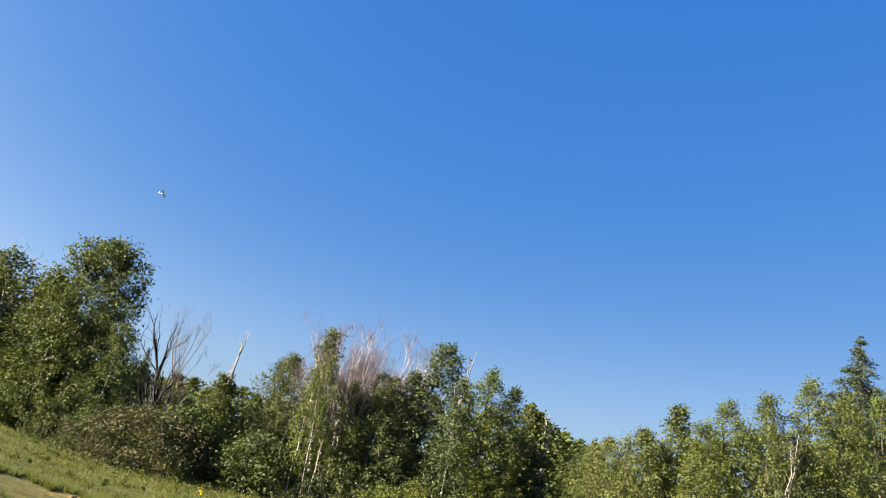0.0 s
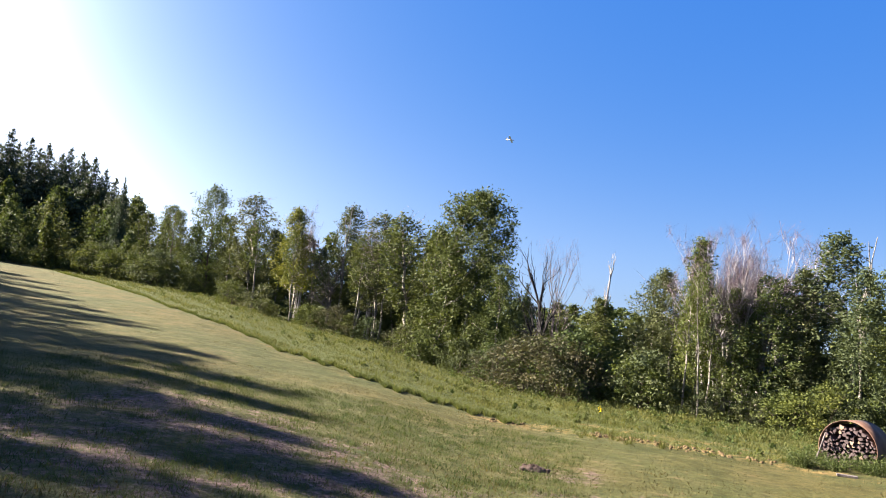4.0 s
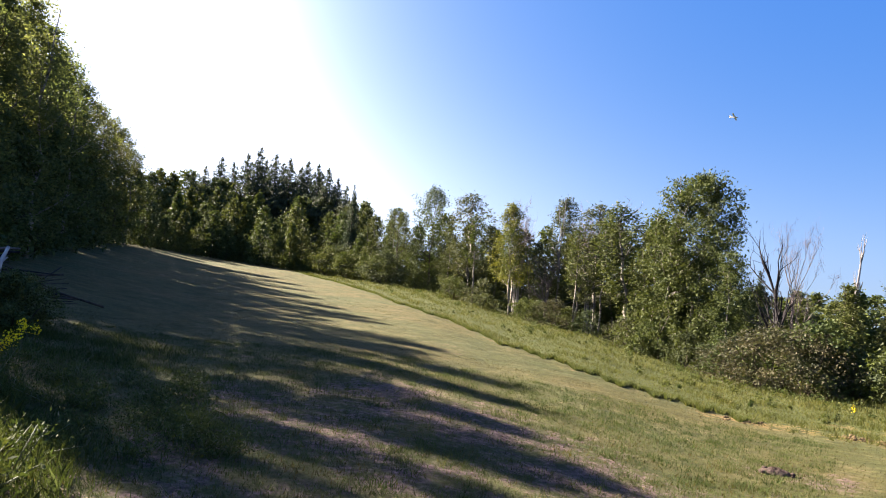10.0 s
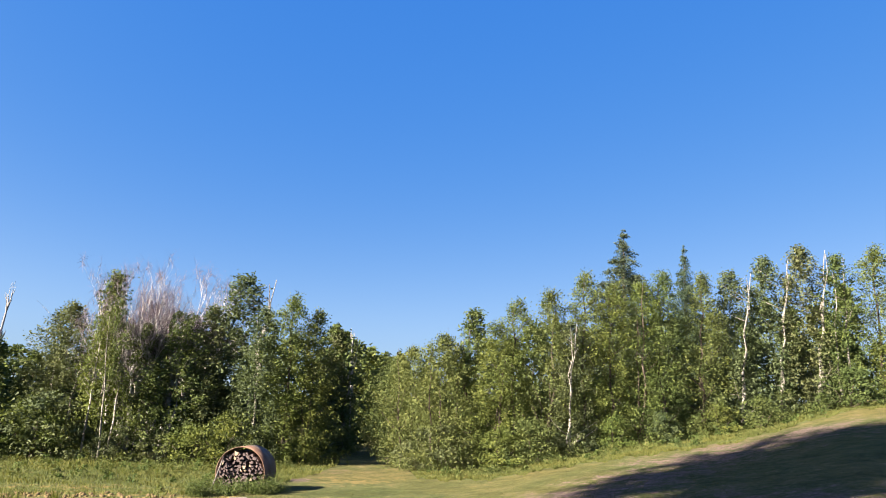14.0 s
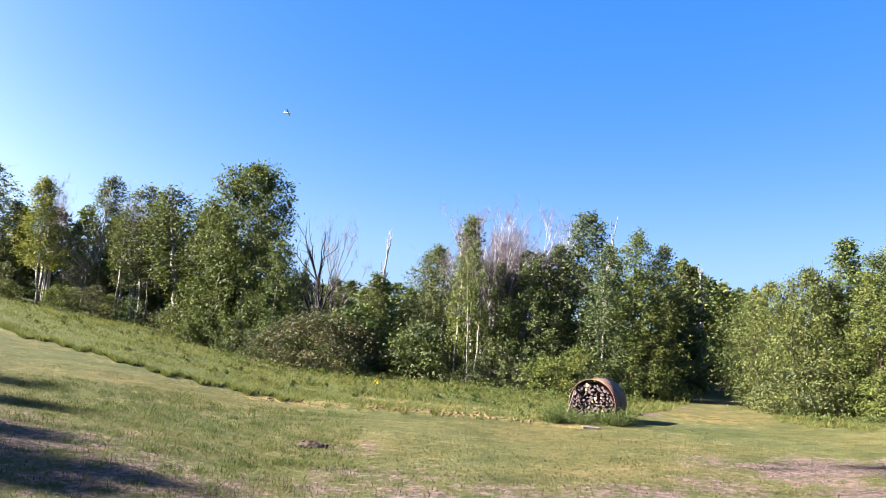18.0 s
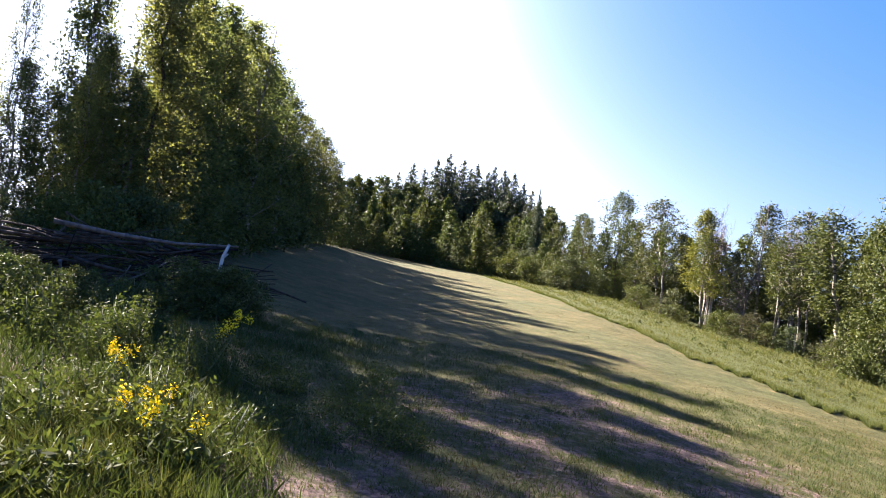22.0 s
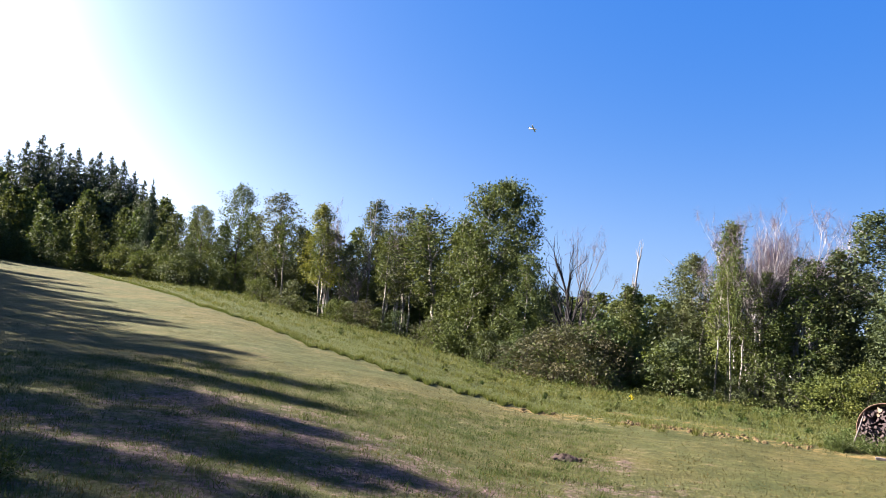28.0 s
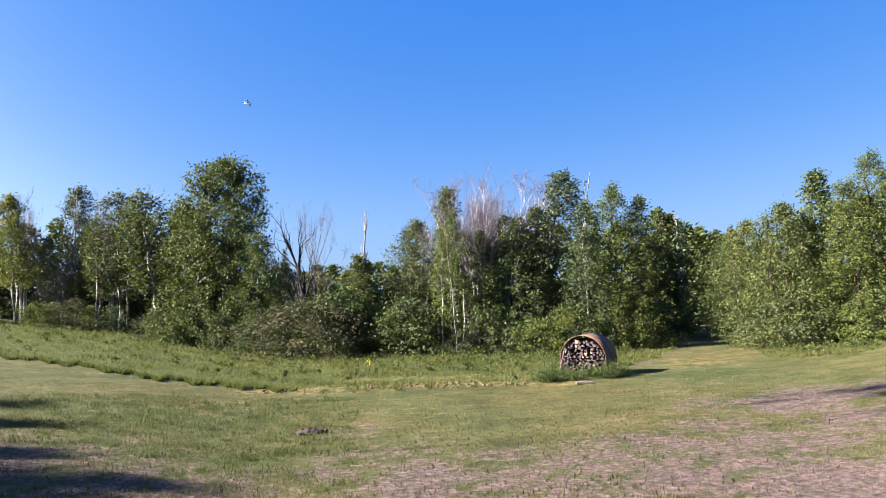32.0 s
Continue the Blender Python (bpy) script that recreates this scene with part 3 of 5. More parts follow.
# ---- trees: one of each kind, then copies ----
STOCK = {
    "birch": [make_tree("birch_tree", 11, dome(1.6, 0.45), LEAF_BIRCH, BARK_WHITE, trunks=2), make_tree("birch_tree", 12, oval(1.35, 0.6), LEAF_BIRCH, BARK_WHITE, boughs=90, base=0.18),
              make_tree("birch_tree", 13, dome(1.55, 0.5), LEAF_WILLOW, BARK_WHITE, trunks=2, base=0.06)],
    "round": [make_tree("birch_tree", 14, dome(2.1, 0.15, 5), LEAF_BIRCH, BARK_BROWN, base=0.2, boughs=120, per=98, rise=0.7)],
    "broad": [make_tree("birch_tree", 19, dome(2.45, 0.26, 11), LEAF_BIRCH, BARK_WHITE, base=0.04, lobes=0.5, trunks=3, boughs=300, per=126, lean=0.09, limbs=34)],
    "aspen": [make_tree("aspen_tree", 21, column(1.05), LEAF_ASPEN, BARK_WHITE, base=0.08, boughs=90, rise=0.8), make_tree("aspen_tree", 22, dome(1.15, 0.6), LEAF_BIRCH, BARK_BROWN, base=0.05, boughs=90, rise=0.7)],
    "poplar": [make_tree("poplar_tree", 31, dome(1.5, 0.5), LEAF_ASPEN, BARK_BROWN, base=0.03, boughs=115, per=112, leaf=0.09, trunks=2, rise=0.6), make_tree("poplar_tree", 32, dome(1.35, 0.4), LEAF_ASPEN, BARK_BROWN, base=0.03, boughs=110, per=112, leaf=0.09, rise=0.6),
               make_tree("poplar_tree", 33, column(1.5), LEAF_BIRCH, BARK_BROWN, base=0.03, boughs=110, per=112, leaf=0.09, rise=0.7)],
    "willow": [make_tree("willow_tree", 41, oval(2.0, 1.0), LEAF_BIRCH, BARK_BROWN, height=6, base=0.02, boughs=190, leaf=0.1, trunks=3)],
    "yellow": [make_tree("yellowing_birch_tree", 51, column(1.25), LEAF_YELLOW, BARK_WHITE, base=0.3, boughs=80, trunks=2, bare_top=5)],
    "thin": [make_tree("thin_birch_tree", 61, oval(1.2, 0.2), LEAF_BIRCH, BARK_WHITE, base=0.35, boughs=54, per=84, limbs=20, bare_top=8, lean=0.06),
             make_tree("thin_birch_tree", 62, oval(1.1, 0.3), LEAF_WILLOW, BARK_WHITE, base=0.25, boughs=62, per=84, limbs=20, bare_top=6)],
    "near": [make_tree("birch_tree", 65, dome(1.4, 0.5), LEAF_SUNLIT, BARK_WHITE, base=0.05, boughs=115, per=112, leaf=0.095, trunks=2), make_tree("aspen_tree", 66, column(1.4), LEAF_SUNLIT, BARK_BROWN, base=0.05, boughs=115, per=112, leaf=0.095, rise=0.6)],
    "airy": [make_tree("airy_birch_tree", 67, oval(1.1, 0.3), LEAF_SUNLIT, BARK_WHITE, base=0.2, boughs=70, per=70, leaf=0.09, limbs=24, bare_top=4)],
    "slender": [make_tree("slender_birch_tree", 63, oval(0.95, 0.2), LEAF_BIRCH, BARK_WHITE, base=0.5, boughs=30, per=77, limbs=14, bare_top=5, lean=0.07, trunks=2),
                make_tree("slender_birch_tree", 64, oval(0.85, 0.2), LEAF_ASPEN, BARK_WHITE, base=0.45, boughs=32, per=77, limbs=14, bare_top=4, lean=-0.05)],
    "spruce": [make_spruce("spruce_tree", 71, width=2.7), make_spruce("spruce_tree", 72, width=3.3)],
    "fir": [make_spruce("spruce_tree", 73, width=2.4, tiers=110, leaf=0.15, dense=2.4)],
    "back": [make_tree("birch_tree", 15, oval(1.9, 1.0), LEAF_BIRCH, BARK_BROWN, base=0.03, boughs=85, per=28, leaf=0.32, limbs=2, slack=0.16), make_tree("birch_tree", 18, dome(2.1, 0.35), LEAF_BIRCH, BARK_BROWN, base=0.03, boughs=90, per=28, leaf=0.32, limbs=2, slack=0.16), make_tree("poplar_tree", 16, column(1.8), LEAF_ASPEN, BARK_BROWN, base=0.03, boughs=85, per=28, leaf=0.34, limbs=2, slack=0.16)],
    "dead": [make_dead("dead_tree", 86, bark=BARK_DARK, spread=0.36, trunks=1, up=0.45, depth=3, first=11, thick=0.019, stem_share=0.8, short=0.75),
             make_dead("dead_tree", 82, bark=BARK_GREY, spread=0.36, depth=4, up=0.35, thick=0.013, trunks=1, twig_leaf=3, first=9)],
    "bare": [make_dead("bare_birch_tree", 91, height=8, bark=BARK_BARE, spread=0.17, depth=4, trunks=4, thick=0.017, twig_leaf=7, up=0.5, first=7, stem_share=0.82)],
    "snag": [make_dead("dead_snag_tree", 95, height=7, bark=BARK_PALE, spread=0.16, depth=2, thick=0.014, up=0.9, first=13, stem_share=0.95, short=0.24)],
    "tall": [make_tree("birch_tree", 17, oval(2.0, 0.9), LEAF_BIRCH, BARK_WHITE, base=0.73, boughs=140, per=70, leaf=0.22, stem=0.35)],
}
LABELS = {
    "round": ("birch tree with a round dense dark green crown", "tree"),
    "tall": ("tall birch tree, crown out of view, added to shade the meadow's right", "tree"), "back": ("leafy green tree deeper in the wood", "tree"), "birch": ("birch tree in full green leaf at the wood's edge", "tree"), "broad": ("large broad-crowned birch tree leafed to the ground", "tree"), "aspen": ("slender green aspen tree with pale trunk", "tree"),
    "poplar": ("bushy light-green poplar leafed down to the ground", "tree"), "willow": ("broad grey-green willow bush tree", "tree"),
    "yellow": ("birch tree with yellowing leaves and white trunks", "tree"), "near": ("leafy tree with small leaves behind the brush", "tree"), "airy": ("tall airy birch with small leaves against the sky", "tree"), "slender": ("slender leaning birch with a long bare white trunk", "tree"), "thin": ("thin birch with sparse leaves and bare twigs", "tree"),
    "fir": ("grey-green spruce tree standing above the poplars", "tree"),
    "spruce": ("dark green pointed spruce tree", "tree"), "dead": ("grey dead tree with bare forked limbs", "dead tree"),
    "bare": ("leafless pale birch stems with dry twigs", "dead tree"), "snag": ("bleached dead snag rising above the bushes", "dead tree"),
}
first_used = set()


def plant(kind, az, d, el_top=None, h=None, wide=1.0, which=None, turn=None):
    """Stands a tree at an azimuth and distance, so tall that its top is seen at that elevation from the eye."""
    p = spot(az, d)
    if h is None:
        h = EYE + d * math.tan(radians(el_top)) - p.z
    i = int(abs(az) * 7.3 + d) % len(STOCK[kind]) if which is None else which
    ob = STOCK[kind][i]
    s = h / ob["height"]
    turn = (az * 137.5 + d * 71.3) % 360 if turn is None else turn
    w = wide * s * {"birch": 1.36, "thin": 1.34, "yellow": 1.3, "poplar": 1.24, "near": 1.2, "aspen": 1.16}.get(kind, 1.0)
    m = pose(p.x, p.y, p.z, 0, 0, turn) @ Matrix.Diagonal((w, w, s, 1))
    if (kind, i) not in first_used:
        first_used.add((kind, i))
        ob.matrix_basis = m
        t = ob
    else:
        t = copy_thing(ob, Matrix.Identity(4))
        t.matrix_basis = m
    return tagged(t, *LABELS[kind], group="trees of the wood's edge")


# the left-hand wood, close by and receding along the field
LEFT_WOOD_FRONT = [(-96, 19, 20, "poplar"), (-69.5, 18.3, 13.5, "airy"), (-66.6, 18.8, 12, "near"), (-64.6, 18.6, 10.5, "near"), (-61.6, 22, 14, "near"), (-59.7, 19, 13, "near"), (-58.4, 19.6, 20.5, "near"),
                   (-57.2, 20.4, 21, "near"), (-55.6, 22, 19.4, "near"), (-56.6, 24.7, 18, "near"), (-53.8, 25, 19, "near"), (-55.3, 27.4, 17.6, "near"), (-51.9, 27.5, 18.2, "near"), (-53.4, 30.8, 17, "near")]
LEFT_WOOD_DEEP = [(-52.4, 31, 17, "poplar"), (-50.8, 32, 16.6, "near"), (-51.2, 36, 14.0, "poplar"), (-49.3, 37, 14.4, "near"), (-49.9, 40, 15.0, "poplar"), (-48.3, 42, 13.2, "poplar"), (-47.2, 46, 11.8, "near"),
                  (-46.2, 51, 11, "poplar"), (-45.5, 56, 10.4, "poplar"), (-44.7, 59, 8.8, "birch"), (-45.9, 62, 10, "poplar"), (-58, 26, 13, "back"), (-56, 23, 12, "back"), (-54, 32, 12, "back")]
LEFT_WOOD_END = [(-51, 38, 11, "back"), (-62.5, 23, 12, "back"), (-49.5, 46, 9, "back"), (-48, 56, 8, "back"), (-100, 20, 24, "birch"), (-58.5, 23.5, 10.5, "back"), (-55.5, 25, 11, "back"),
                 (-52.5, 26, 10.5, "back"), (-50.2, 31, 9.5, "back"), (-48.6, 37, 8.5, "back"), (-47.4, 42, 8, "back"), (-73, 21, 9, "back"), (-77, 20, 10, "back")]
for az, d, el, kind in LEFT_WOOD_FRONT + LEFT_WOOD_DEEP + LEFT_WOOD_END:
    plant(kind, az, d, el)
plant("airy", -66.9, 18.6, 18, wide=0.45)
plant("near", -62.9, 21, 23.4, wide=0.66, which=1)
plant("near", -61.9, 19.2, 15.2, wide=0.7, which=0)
# high crown on a thin stem, out of view, added to shade the meadow's right
for x, y, h in [(-24.9, 14.5, 28)]:
    plant("tall", math.degrees(math.atan2(x, y)), math.hypot(x, y), h=h, wide=0.5)
# narrow aspens out of view, added to cast the shade bands at near left
for x, y, h in [(-27.6, 9.55, 18.6), (-29.5, 10.25, 19.2), (-31.5, 10.5, 20.2), (-34.3, 11.9, 17.8), (-38.1, 13.2, 19.2), (-40.5, 14.2, 19.8)]:
    plant("aspen", math.degrees(math.atan2(x, y)), math.hypot(x, y), h=h, wide=0.27, which=0)
for i in range(14):
    y = 12.5 + i * 2.3
    x = -np.interp(y, [12, 17, 25, 33, 42], [19.5, 22.5, 28, 35, 44]) - random.uniform(2.5, 4.5)
    az = math.degrees(math.atan2(x, y))
    plant("back", az, math.hypot(x, y), float(np.interp(az, [-66, -57, -54, -51, -49, -47, -45], [9, 14, 15, 13.2, 11.5, 9, 7])) * random.uniform(0.85, 1.0), wide=1.2)
# the far end of the field
for az, d, el, kind in [(-43.3, 78, 7.4, "back"), (-42, 76, 6.4, "back"), (-40.5, 82, 7.8, "spruce"), (-39.5, 72, 5.6, "back"), (-38.5, 88, 9.1, "spruce"), (-37.3, 74, 6.2, "back"), (-36.6, 90, 9.6, "spruce"),
                        (-35.7, 88, 10.2, "spruce"), (-35, 73, 5.9, "back"), (-34.5, 90, 9.8, "spruce"), (-33.4, 86, 9.6, "spruce"), (-32.6, 72, 6.2, "back"), (-32, 84, 9.6, "spruce"), (-31.2, 82, 9.4, "spruce"),
                        (-30.4, 80, 9.2, "spruce"), (-30, 70, 5.9, "back"), (-29, 68, 6.0, "back"), (-28.3, 72, 7.0, "birch"), (-39.6, 85, 8.3, "spruce"), (-37.6, 93, 8.8, "spruce"), (-35.2, 95, 9.3, "spruce"), (-33.9, 93, 9.2, "spruce"), (-32.5, 90, 9.1, "spruce"), (-30.9, 85, 8.8, "spruce"), (-29.6, 79, 8.5, "spruce"), (-28.9, 76, 8.0, "spruce"), (-28.2, 75, 7.4, "spruce"), (-26.4, 66, 6.0, "birch"), (-44.5, 68, 4.5, "willow")]:
    plant(kind, az, d, el)
plant("spruce", -28.3, 64, 8.2, wide=0.42, which=1)
DEAD_TURN = [0, 1]
plant("dead", -12.7, edge(-12.7) + 1.2, 4.0, wide=1.5, which=1)
# the long edge of the wood, then the group behind the firewood
LONG_EDGE_LEFT = [(-24.8, 5, 6.8, "birch", 1), (-24.2, 1, 6.5, "poplar", 1), (-21.9, 3, 8.7, "round", 1.0), (-20.3, 2, 5.0, "birch", 1), (-18.9, 1, 8.4, "thin", 1.2), (-18.3, -0.4, 6.8, "slender", 1.2), (-15.4, -0.4, 6.0, "slender", 1.0), (-10.4, -0.5, 6.4, "slender", 1.0), (-8.6, 0.6, 7.4, "slender", 1.1),
                  (-9.3, 3.5, 8.2, "bare", 0.5), (-14.9, 2.5, 8.0, "bare", 0.45), (-17.2, 6, 6.0, "birch", 1), (-15.6, 0.6, 7.9, "yellow", 1.1), (-13.3, 5, 5.0, "birch", 0.9), (-11.5, 4, 8.6, "birch", 0.85), (-10.3, 3, 5.6, "thin", 1.1), (-8.9, 1, 8.2, "thin", 1.1), (-7.6, 5, 7.0, "birch", 0.9)]
LONG_EDGE_MIDDLE = [(-6.2, 1, 8.3, "thin", 1.25), (-4.3, 1, 7.6, "birch", 0.95), (-2.6, 1, 10.9, "broad", 0.98), (-4.0, 2.5, 7.2, "poplar", 0.8), (0.9, 0.5, 5.2, "birch", 0.9), (4.1, 0.0, 8.0, "dead", 0.85), (5.3, 2, 7.2, "dead", 0.6), (8.5, 2.2, 6.6, "snag", 0.8), (8.6, 0.6, 3.2, "aspen", 1.35),
                    (12.6, 4, 5.2, "thin", 1), (13.3, 2.5, 5.9, "birch", 0.9), (14.2, 4, 5.5, "bare", 0.7), (15.8, 0.8, 8.3, "aspen", 1.0), (15.0, -0.2, 5.5, "slender", 0.8), (16.3, -0.3, 6.3, "slender", 0.8), (17.4, 2, 8.6, "bare", 0.8), (19.6, 2, 9.6, "bare", 1.0), (18.3, 1.6, 8.9, "bare", 0.8)]
LONG_EDGE_FIREWOOD = [(21.2, 3.5, 8.5, "bare", 1.0), (18.4, 0.8, 4.8, "birch", 0.85), (20.6, 1, 5.8, "birch", 0.95), (22.8, 1.5, 6.5, "birch", 0.8), (24.8, 1.5, 9.1, "birch", 1.0), (26.7, -0.2, 6.6, "birch", 0.85), (28.7, -1.0, 7.8, "poplar", 0.95), (30.6, -2.6, 6.8, "poplar", 0.9), (32.2, 4, 5.4, "birch", 1),
                      (32.0, 4.5, 5.6, "back", 1), (32.9, 9, 5.0, "back", 1), (33.5, 6, 5.2, "snag", 0.8), (33.6, 14, 4.4, "back", 1.2), (34.8, 16, 3.9, "back", 1.3), (36.0, 12, 3.6, "back", 1.2), (36.8, 4, 3.4, "willow", 0.8), (37.2, 9, 3.6, "back", 1)]
for az, back, el, kind, wide in LONG_EDGE_LEFT + LONG_EDGE_MIDDLE + LONG_EDGE_FIREWOOD:
    plant(kind, az, edge(az) + back, el, wide=wide, which=DEAD_TURN.pop(0) if kind == "dead" else None, turn=0 if kind == "broad" else None)
# the right-hand wood along the track
for az, back, el, kind, wide in [(38.2, 0.5, 4.3, "willow", 0.95), (40.6, 0.3, 5.4, "willow", 1.0), (42.9, 1.2, 7.5, "aspen", 1.2), (44.6, 0.4, 6.6, "poplar", 1), (46.2, 1, 8.4, "poplar", 0.9), (48.8, 0.8, 9.3, "poplar", 0.95),
                                 (50.2, 0.5, 6.8, "birch", 0.8), (51.5, 1, 10.7, "poplar", 0.85), (54.4, 8, 13.4, "fir", 1.5), (53.6, 0.8, 9.8, "poplar", 0.8), (55.8, 0.8, 10.0, "poplar", 0.9), (57.3, 0.8, 10.8, "poplar", 0.85),
                                 (58.9, 8, 12.2, "fir", 0.85), (60.1, 0.8, 10.6, "poplar", 0.9), (62, 1, 10.7, "birch", 0.8), (64.4, 1, 11.7, "birch", 0.8), (66.8, 1, 12.4, "birch", 0.85), (69, 1, 11.6, "birch", 0.8),
                                 (71.5, 1, 12, "poplar", 1), (75, 1, 12, "birch", 1), (80, 1, 12, "poplar", 1), (86, 1, 12, "birch", 1)]:
    plant(kind, az, edge(az) + back, el, wide=wide)
# a deeper row that fills the wood
ENVELOPE = [(-27, 6.6), (-22, 6.9), (-15, 6.3), (-8, 6.6), (-3, 7), (2, 4), (4, 1.0), (12, 1.0), (14, 4), (22, 5.8), (30, 5), (32.6, 2.5), (38, 2.5), (43, 5), (50, 7.4), (60, 8.6), (70, 9.5)]
az = -27.0
while az < 71:
    d = edge(az) + random.uniform(6, 10)
    el = float(np.interp(az, [e[0] for e in ENVELOPE], [e[1] for e in ENVELOPE])) * random.uniform(0.8, 1.0)
    if not 33 < az < 37:
        plant("back", az, d, el)
    az += random.uniform(1.5, 2.3)
for off, low, high, step in ((1, 3.6, 4.8, 1.1), (7, 4.6, 5.8, 1.0), (14, 5.6, 6.7, 1.05), (22, 6.2, 7.4, 1.1)):
    az = -45.4
    while az < -26.5:
        plant("back", az, edge(az) + off + random.uniform(-2, 2), random.uniform(low * 0.88, high * 1.06) * (1.1 if az < -38 else 1 if az < -30 else 1 - 0.035 * (az + 30)), wide=random.uniform(0.85, 1.4))
        az += random.uniform(0.75, 1.25) * step
az = -27.0
while az < 72:
    if not 32.5 < az < 37.5:
        plant("back", az, edge(az) + random.uniform(2.5, 5) + (5 if -21 < az < -7 else 0), h=random.uniform(2.0, 3.4) * (0.75 if 3 < az < 13 else 1), wide=1.5)
    az += random.uniform(1.3, 2.0)
for az in (1.5, 3, 4.2, 5.4, 6.6, 7.8, 9, 10.2, 11.4, 12.6):
    plant("back", az, random.uniform(52, 64), random.uniform(1.8, 2.7), wide=1.7)
plant("spruce", 2.9, 50, 3.6, wide=0.9)
for az in (33.6, 34.6, 35.4, 36.4, 37.4):
    plant("back", az, random.uniform(54, 60), random.uniform(2.6, 3.4), wide=1.3)
az = -28.0
while az < 1:
    plant("back", az, edge(az) + random.uniform(7, 12), h=random.uniform(3.2, 4.6), wide=1.5)
    az += random.uniform(1.0, 1.5)
for kind, obs in STOCK.items():
    for i, ob in enumerate(obs):
        if (kind, i) not in first_used:
            for o in (*ob.children_recursive, ob):
                bpy.data.objects.remove(o)

# ---- shrubs along the foot of the wood ----
SHRUBS = [make_shrub("shrub", 101, LEAF_BIRCH), make_shrub("shrub", 102, LEAF_WILLOW), make_shrub("shrub", 103, LEAF_ASPEN, width=1.1), make_shrub("shrub", 104, LEAF_BROWN, width=1.3, per=58, leaf=0.068)]
SHRUB_LABEL = ["low dark green shrub at the wood's edge", "low grey-green willow shrub in rough grass", "low light-green shrub in rough grass", "low brownish-grey shrub with small sparse leaves"]
shrub_used = set()


def shrub(az, d, h, wide=1.0, which=None):
    i = random.randrange(3) if which is None else which
    p, s = spot(az, d), h / SHRUBS[i]["height"]
    m = pose(p.x, p.y, p.z, 0, 0, random.uniform(0, 360)) @ Matrix.Diagonal((s * wide, s * wide, s, 1))
    if i in shrub_used:
        t = copy_thing(SHRUBS[i], Matrix.Identity(4))
    else:
        shrub_used.add(i)
        t = SHRUBS[i]
    t.matrix_basis = m
    tagged(t, SHRUB_LABEL[i], "shrub", "shrubs along the wood's edge")


for az, off, h, wide in [(11.8, -1.0, 1.9, 1.1), (6.6, -0.9, 2.2, 1.1), (24.5, -0.6, 1.6, 1.0), (-27, -1.5, 1.9, 1.3), (-30, -2.5, 2.3, 1.15), (-28.4, -2.8, 2.1, 1.2), (-26.3, -2.2, 2.0, 1.1), (-19.9, -2.4, 1.5, 1.3), (-14.1, -2.0, 1.25, 1.4), (-17.4, -2, 0.9, 1.3)]:
    shrub(az, edge(az) + off, h, wide, 2)
for az, h, wide in [(1.6, 1.7, 1.2), (4.8, 2.3, 1.2), (6.4, 2.1, 1.1), (3.4, 2.1, 1.3), (5.6, 1.6, 1.2), (-19.5, 1.3, 1.1), (-12, 1.5, 1.1), (-6.5, 1.4, 1.0)]:
    shrub(az, edge(az) - 1.6, h, wide, 3)
for az, off, h, wide in [(7.2, -0.4, 2.6, 1.0), (4.6, -0.3, 2.2, 1.2), (6.7, -0.6, 2.4, 1.1), (12.5, -1, 2.0, 1.2), (10.5, 0.2, 1.5, 1.0), (-4.5, -1, 1.6, 1), (-2, -1.2, 1.5, 1), (0.5, -1, 1.6, 1.1), (-25.5, -2, 2.4, 1.2), (-29, -1, 2.4, 1.2), (-17.5, -3, 1.7, 1.1)]:
    shrub(az, edge(az) + off, h, wide)
az = -34.0
while az < 74:
    if not 33.5 < az < 37:
        shrub(az, edge(az) + random.uniform(-0.7, 0.8), random.uniform(0.6, 1.3) * (1 if az > -22 else 1.2), random.uniform(0.8, 1.3))
    az += random.uniform(1.3, 2.8) if az > -20 else random.uniform(0.9, 1.6)
az = -46.5
while az > -76:
    shrub(az, edge(az) * random.uniform(0.97, 1.06), random.uniform(1.0, 1.9))
    az -= random.uniform(1.5, 3)
for az, d, h in ((-69.5, 11.2, 0.8), (-66.5, 11.0, 0.72), (-63.6, 11.4, 0.62), (-61.8, 11.8, 0.6), (-67, 12.9, 0.7), (-65, 12.6, 0.6), (-56.6, 12.8, 0.62), (-54.4, 12.2, 0.6), (-52.5, 12.0, 0.5), (-50.9, 12.8, 0.78), (-49.7, 13.4, 0.6), (-58.8, 12.3, 0.45), (-61, 12.4, 0.5)):
    shrub(az, d, h, 1.2, 0)
for az, d, el in ((-52.9, 12.3, -0.9), (-52.0, 12.2, -1.1), (-51.2, 12.4, -0.8), (-54.6, 12.2, -0.6)):
    shrub(az, d, EYE + d * math.tan(radians(el)) - spot(az, d).z, 1.1, 0)

# ---- grass ----
GRASS_TALL = leaf_material("tall_grass", (0.05, 0.057, 0.02), (0.092, 0.097, 0.037), 0.3, 0.7, (0.118, 0.102, 0.05))
GRASS_SHORT = leaf_material("short_grass", (0.0474, 0.0434, 0.0203), (0.0959, 0.0786, 0.0407), 0.3, 0.7, (0.101, 0.0712, 0.042))
GRASS_LONG = leaf_material("long_grass", (0.0176, 0.0246, 0.0088), (0.0563, 0.0634, 0.0229), 0.3, 0.5, (0.088, 0.0774, 0.044))
GRASS_WEED = leaf_material("weed_leaves", (0.0299, 0.0422, 0.0141), (0.0704, 0.0845, 0.0299), 0.25, 0.75)


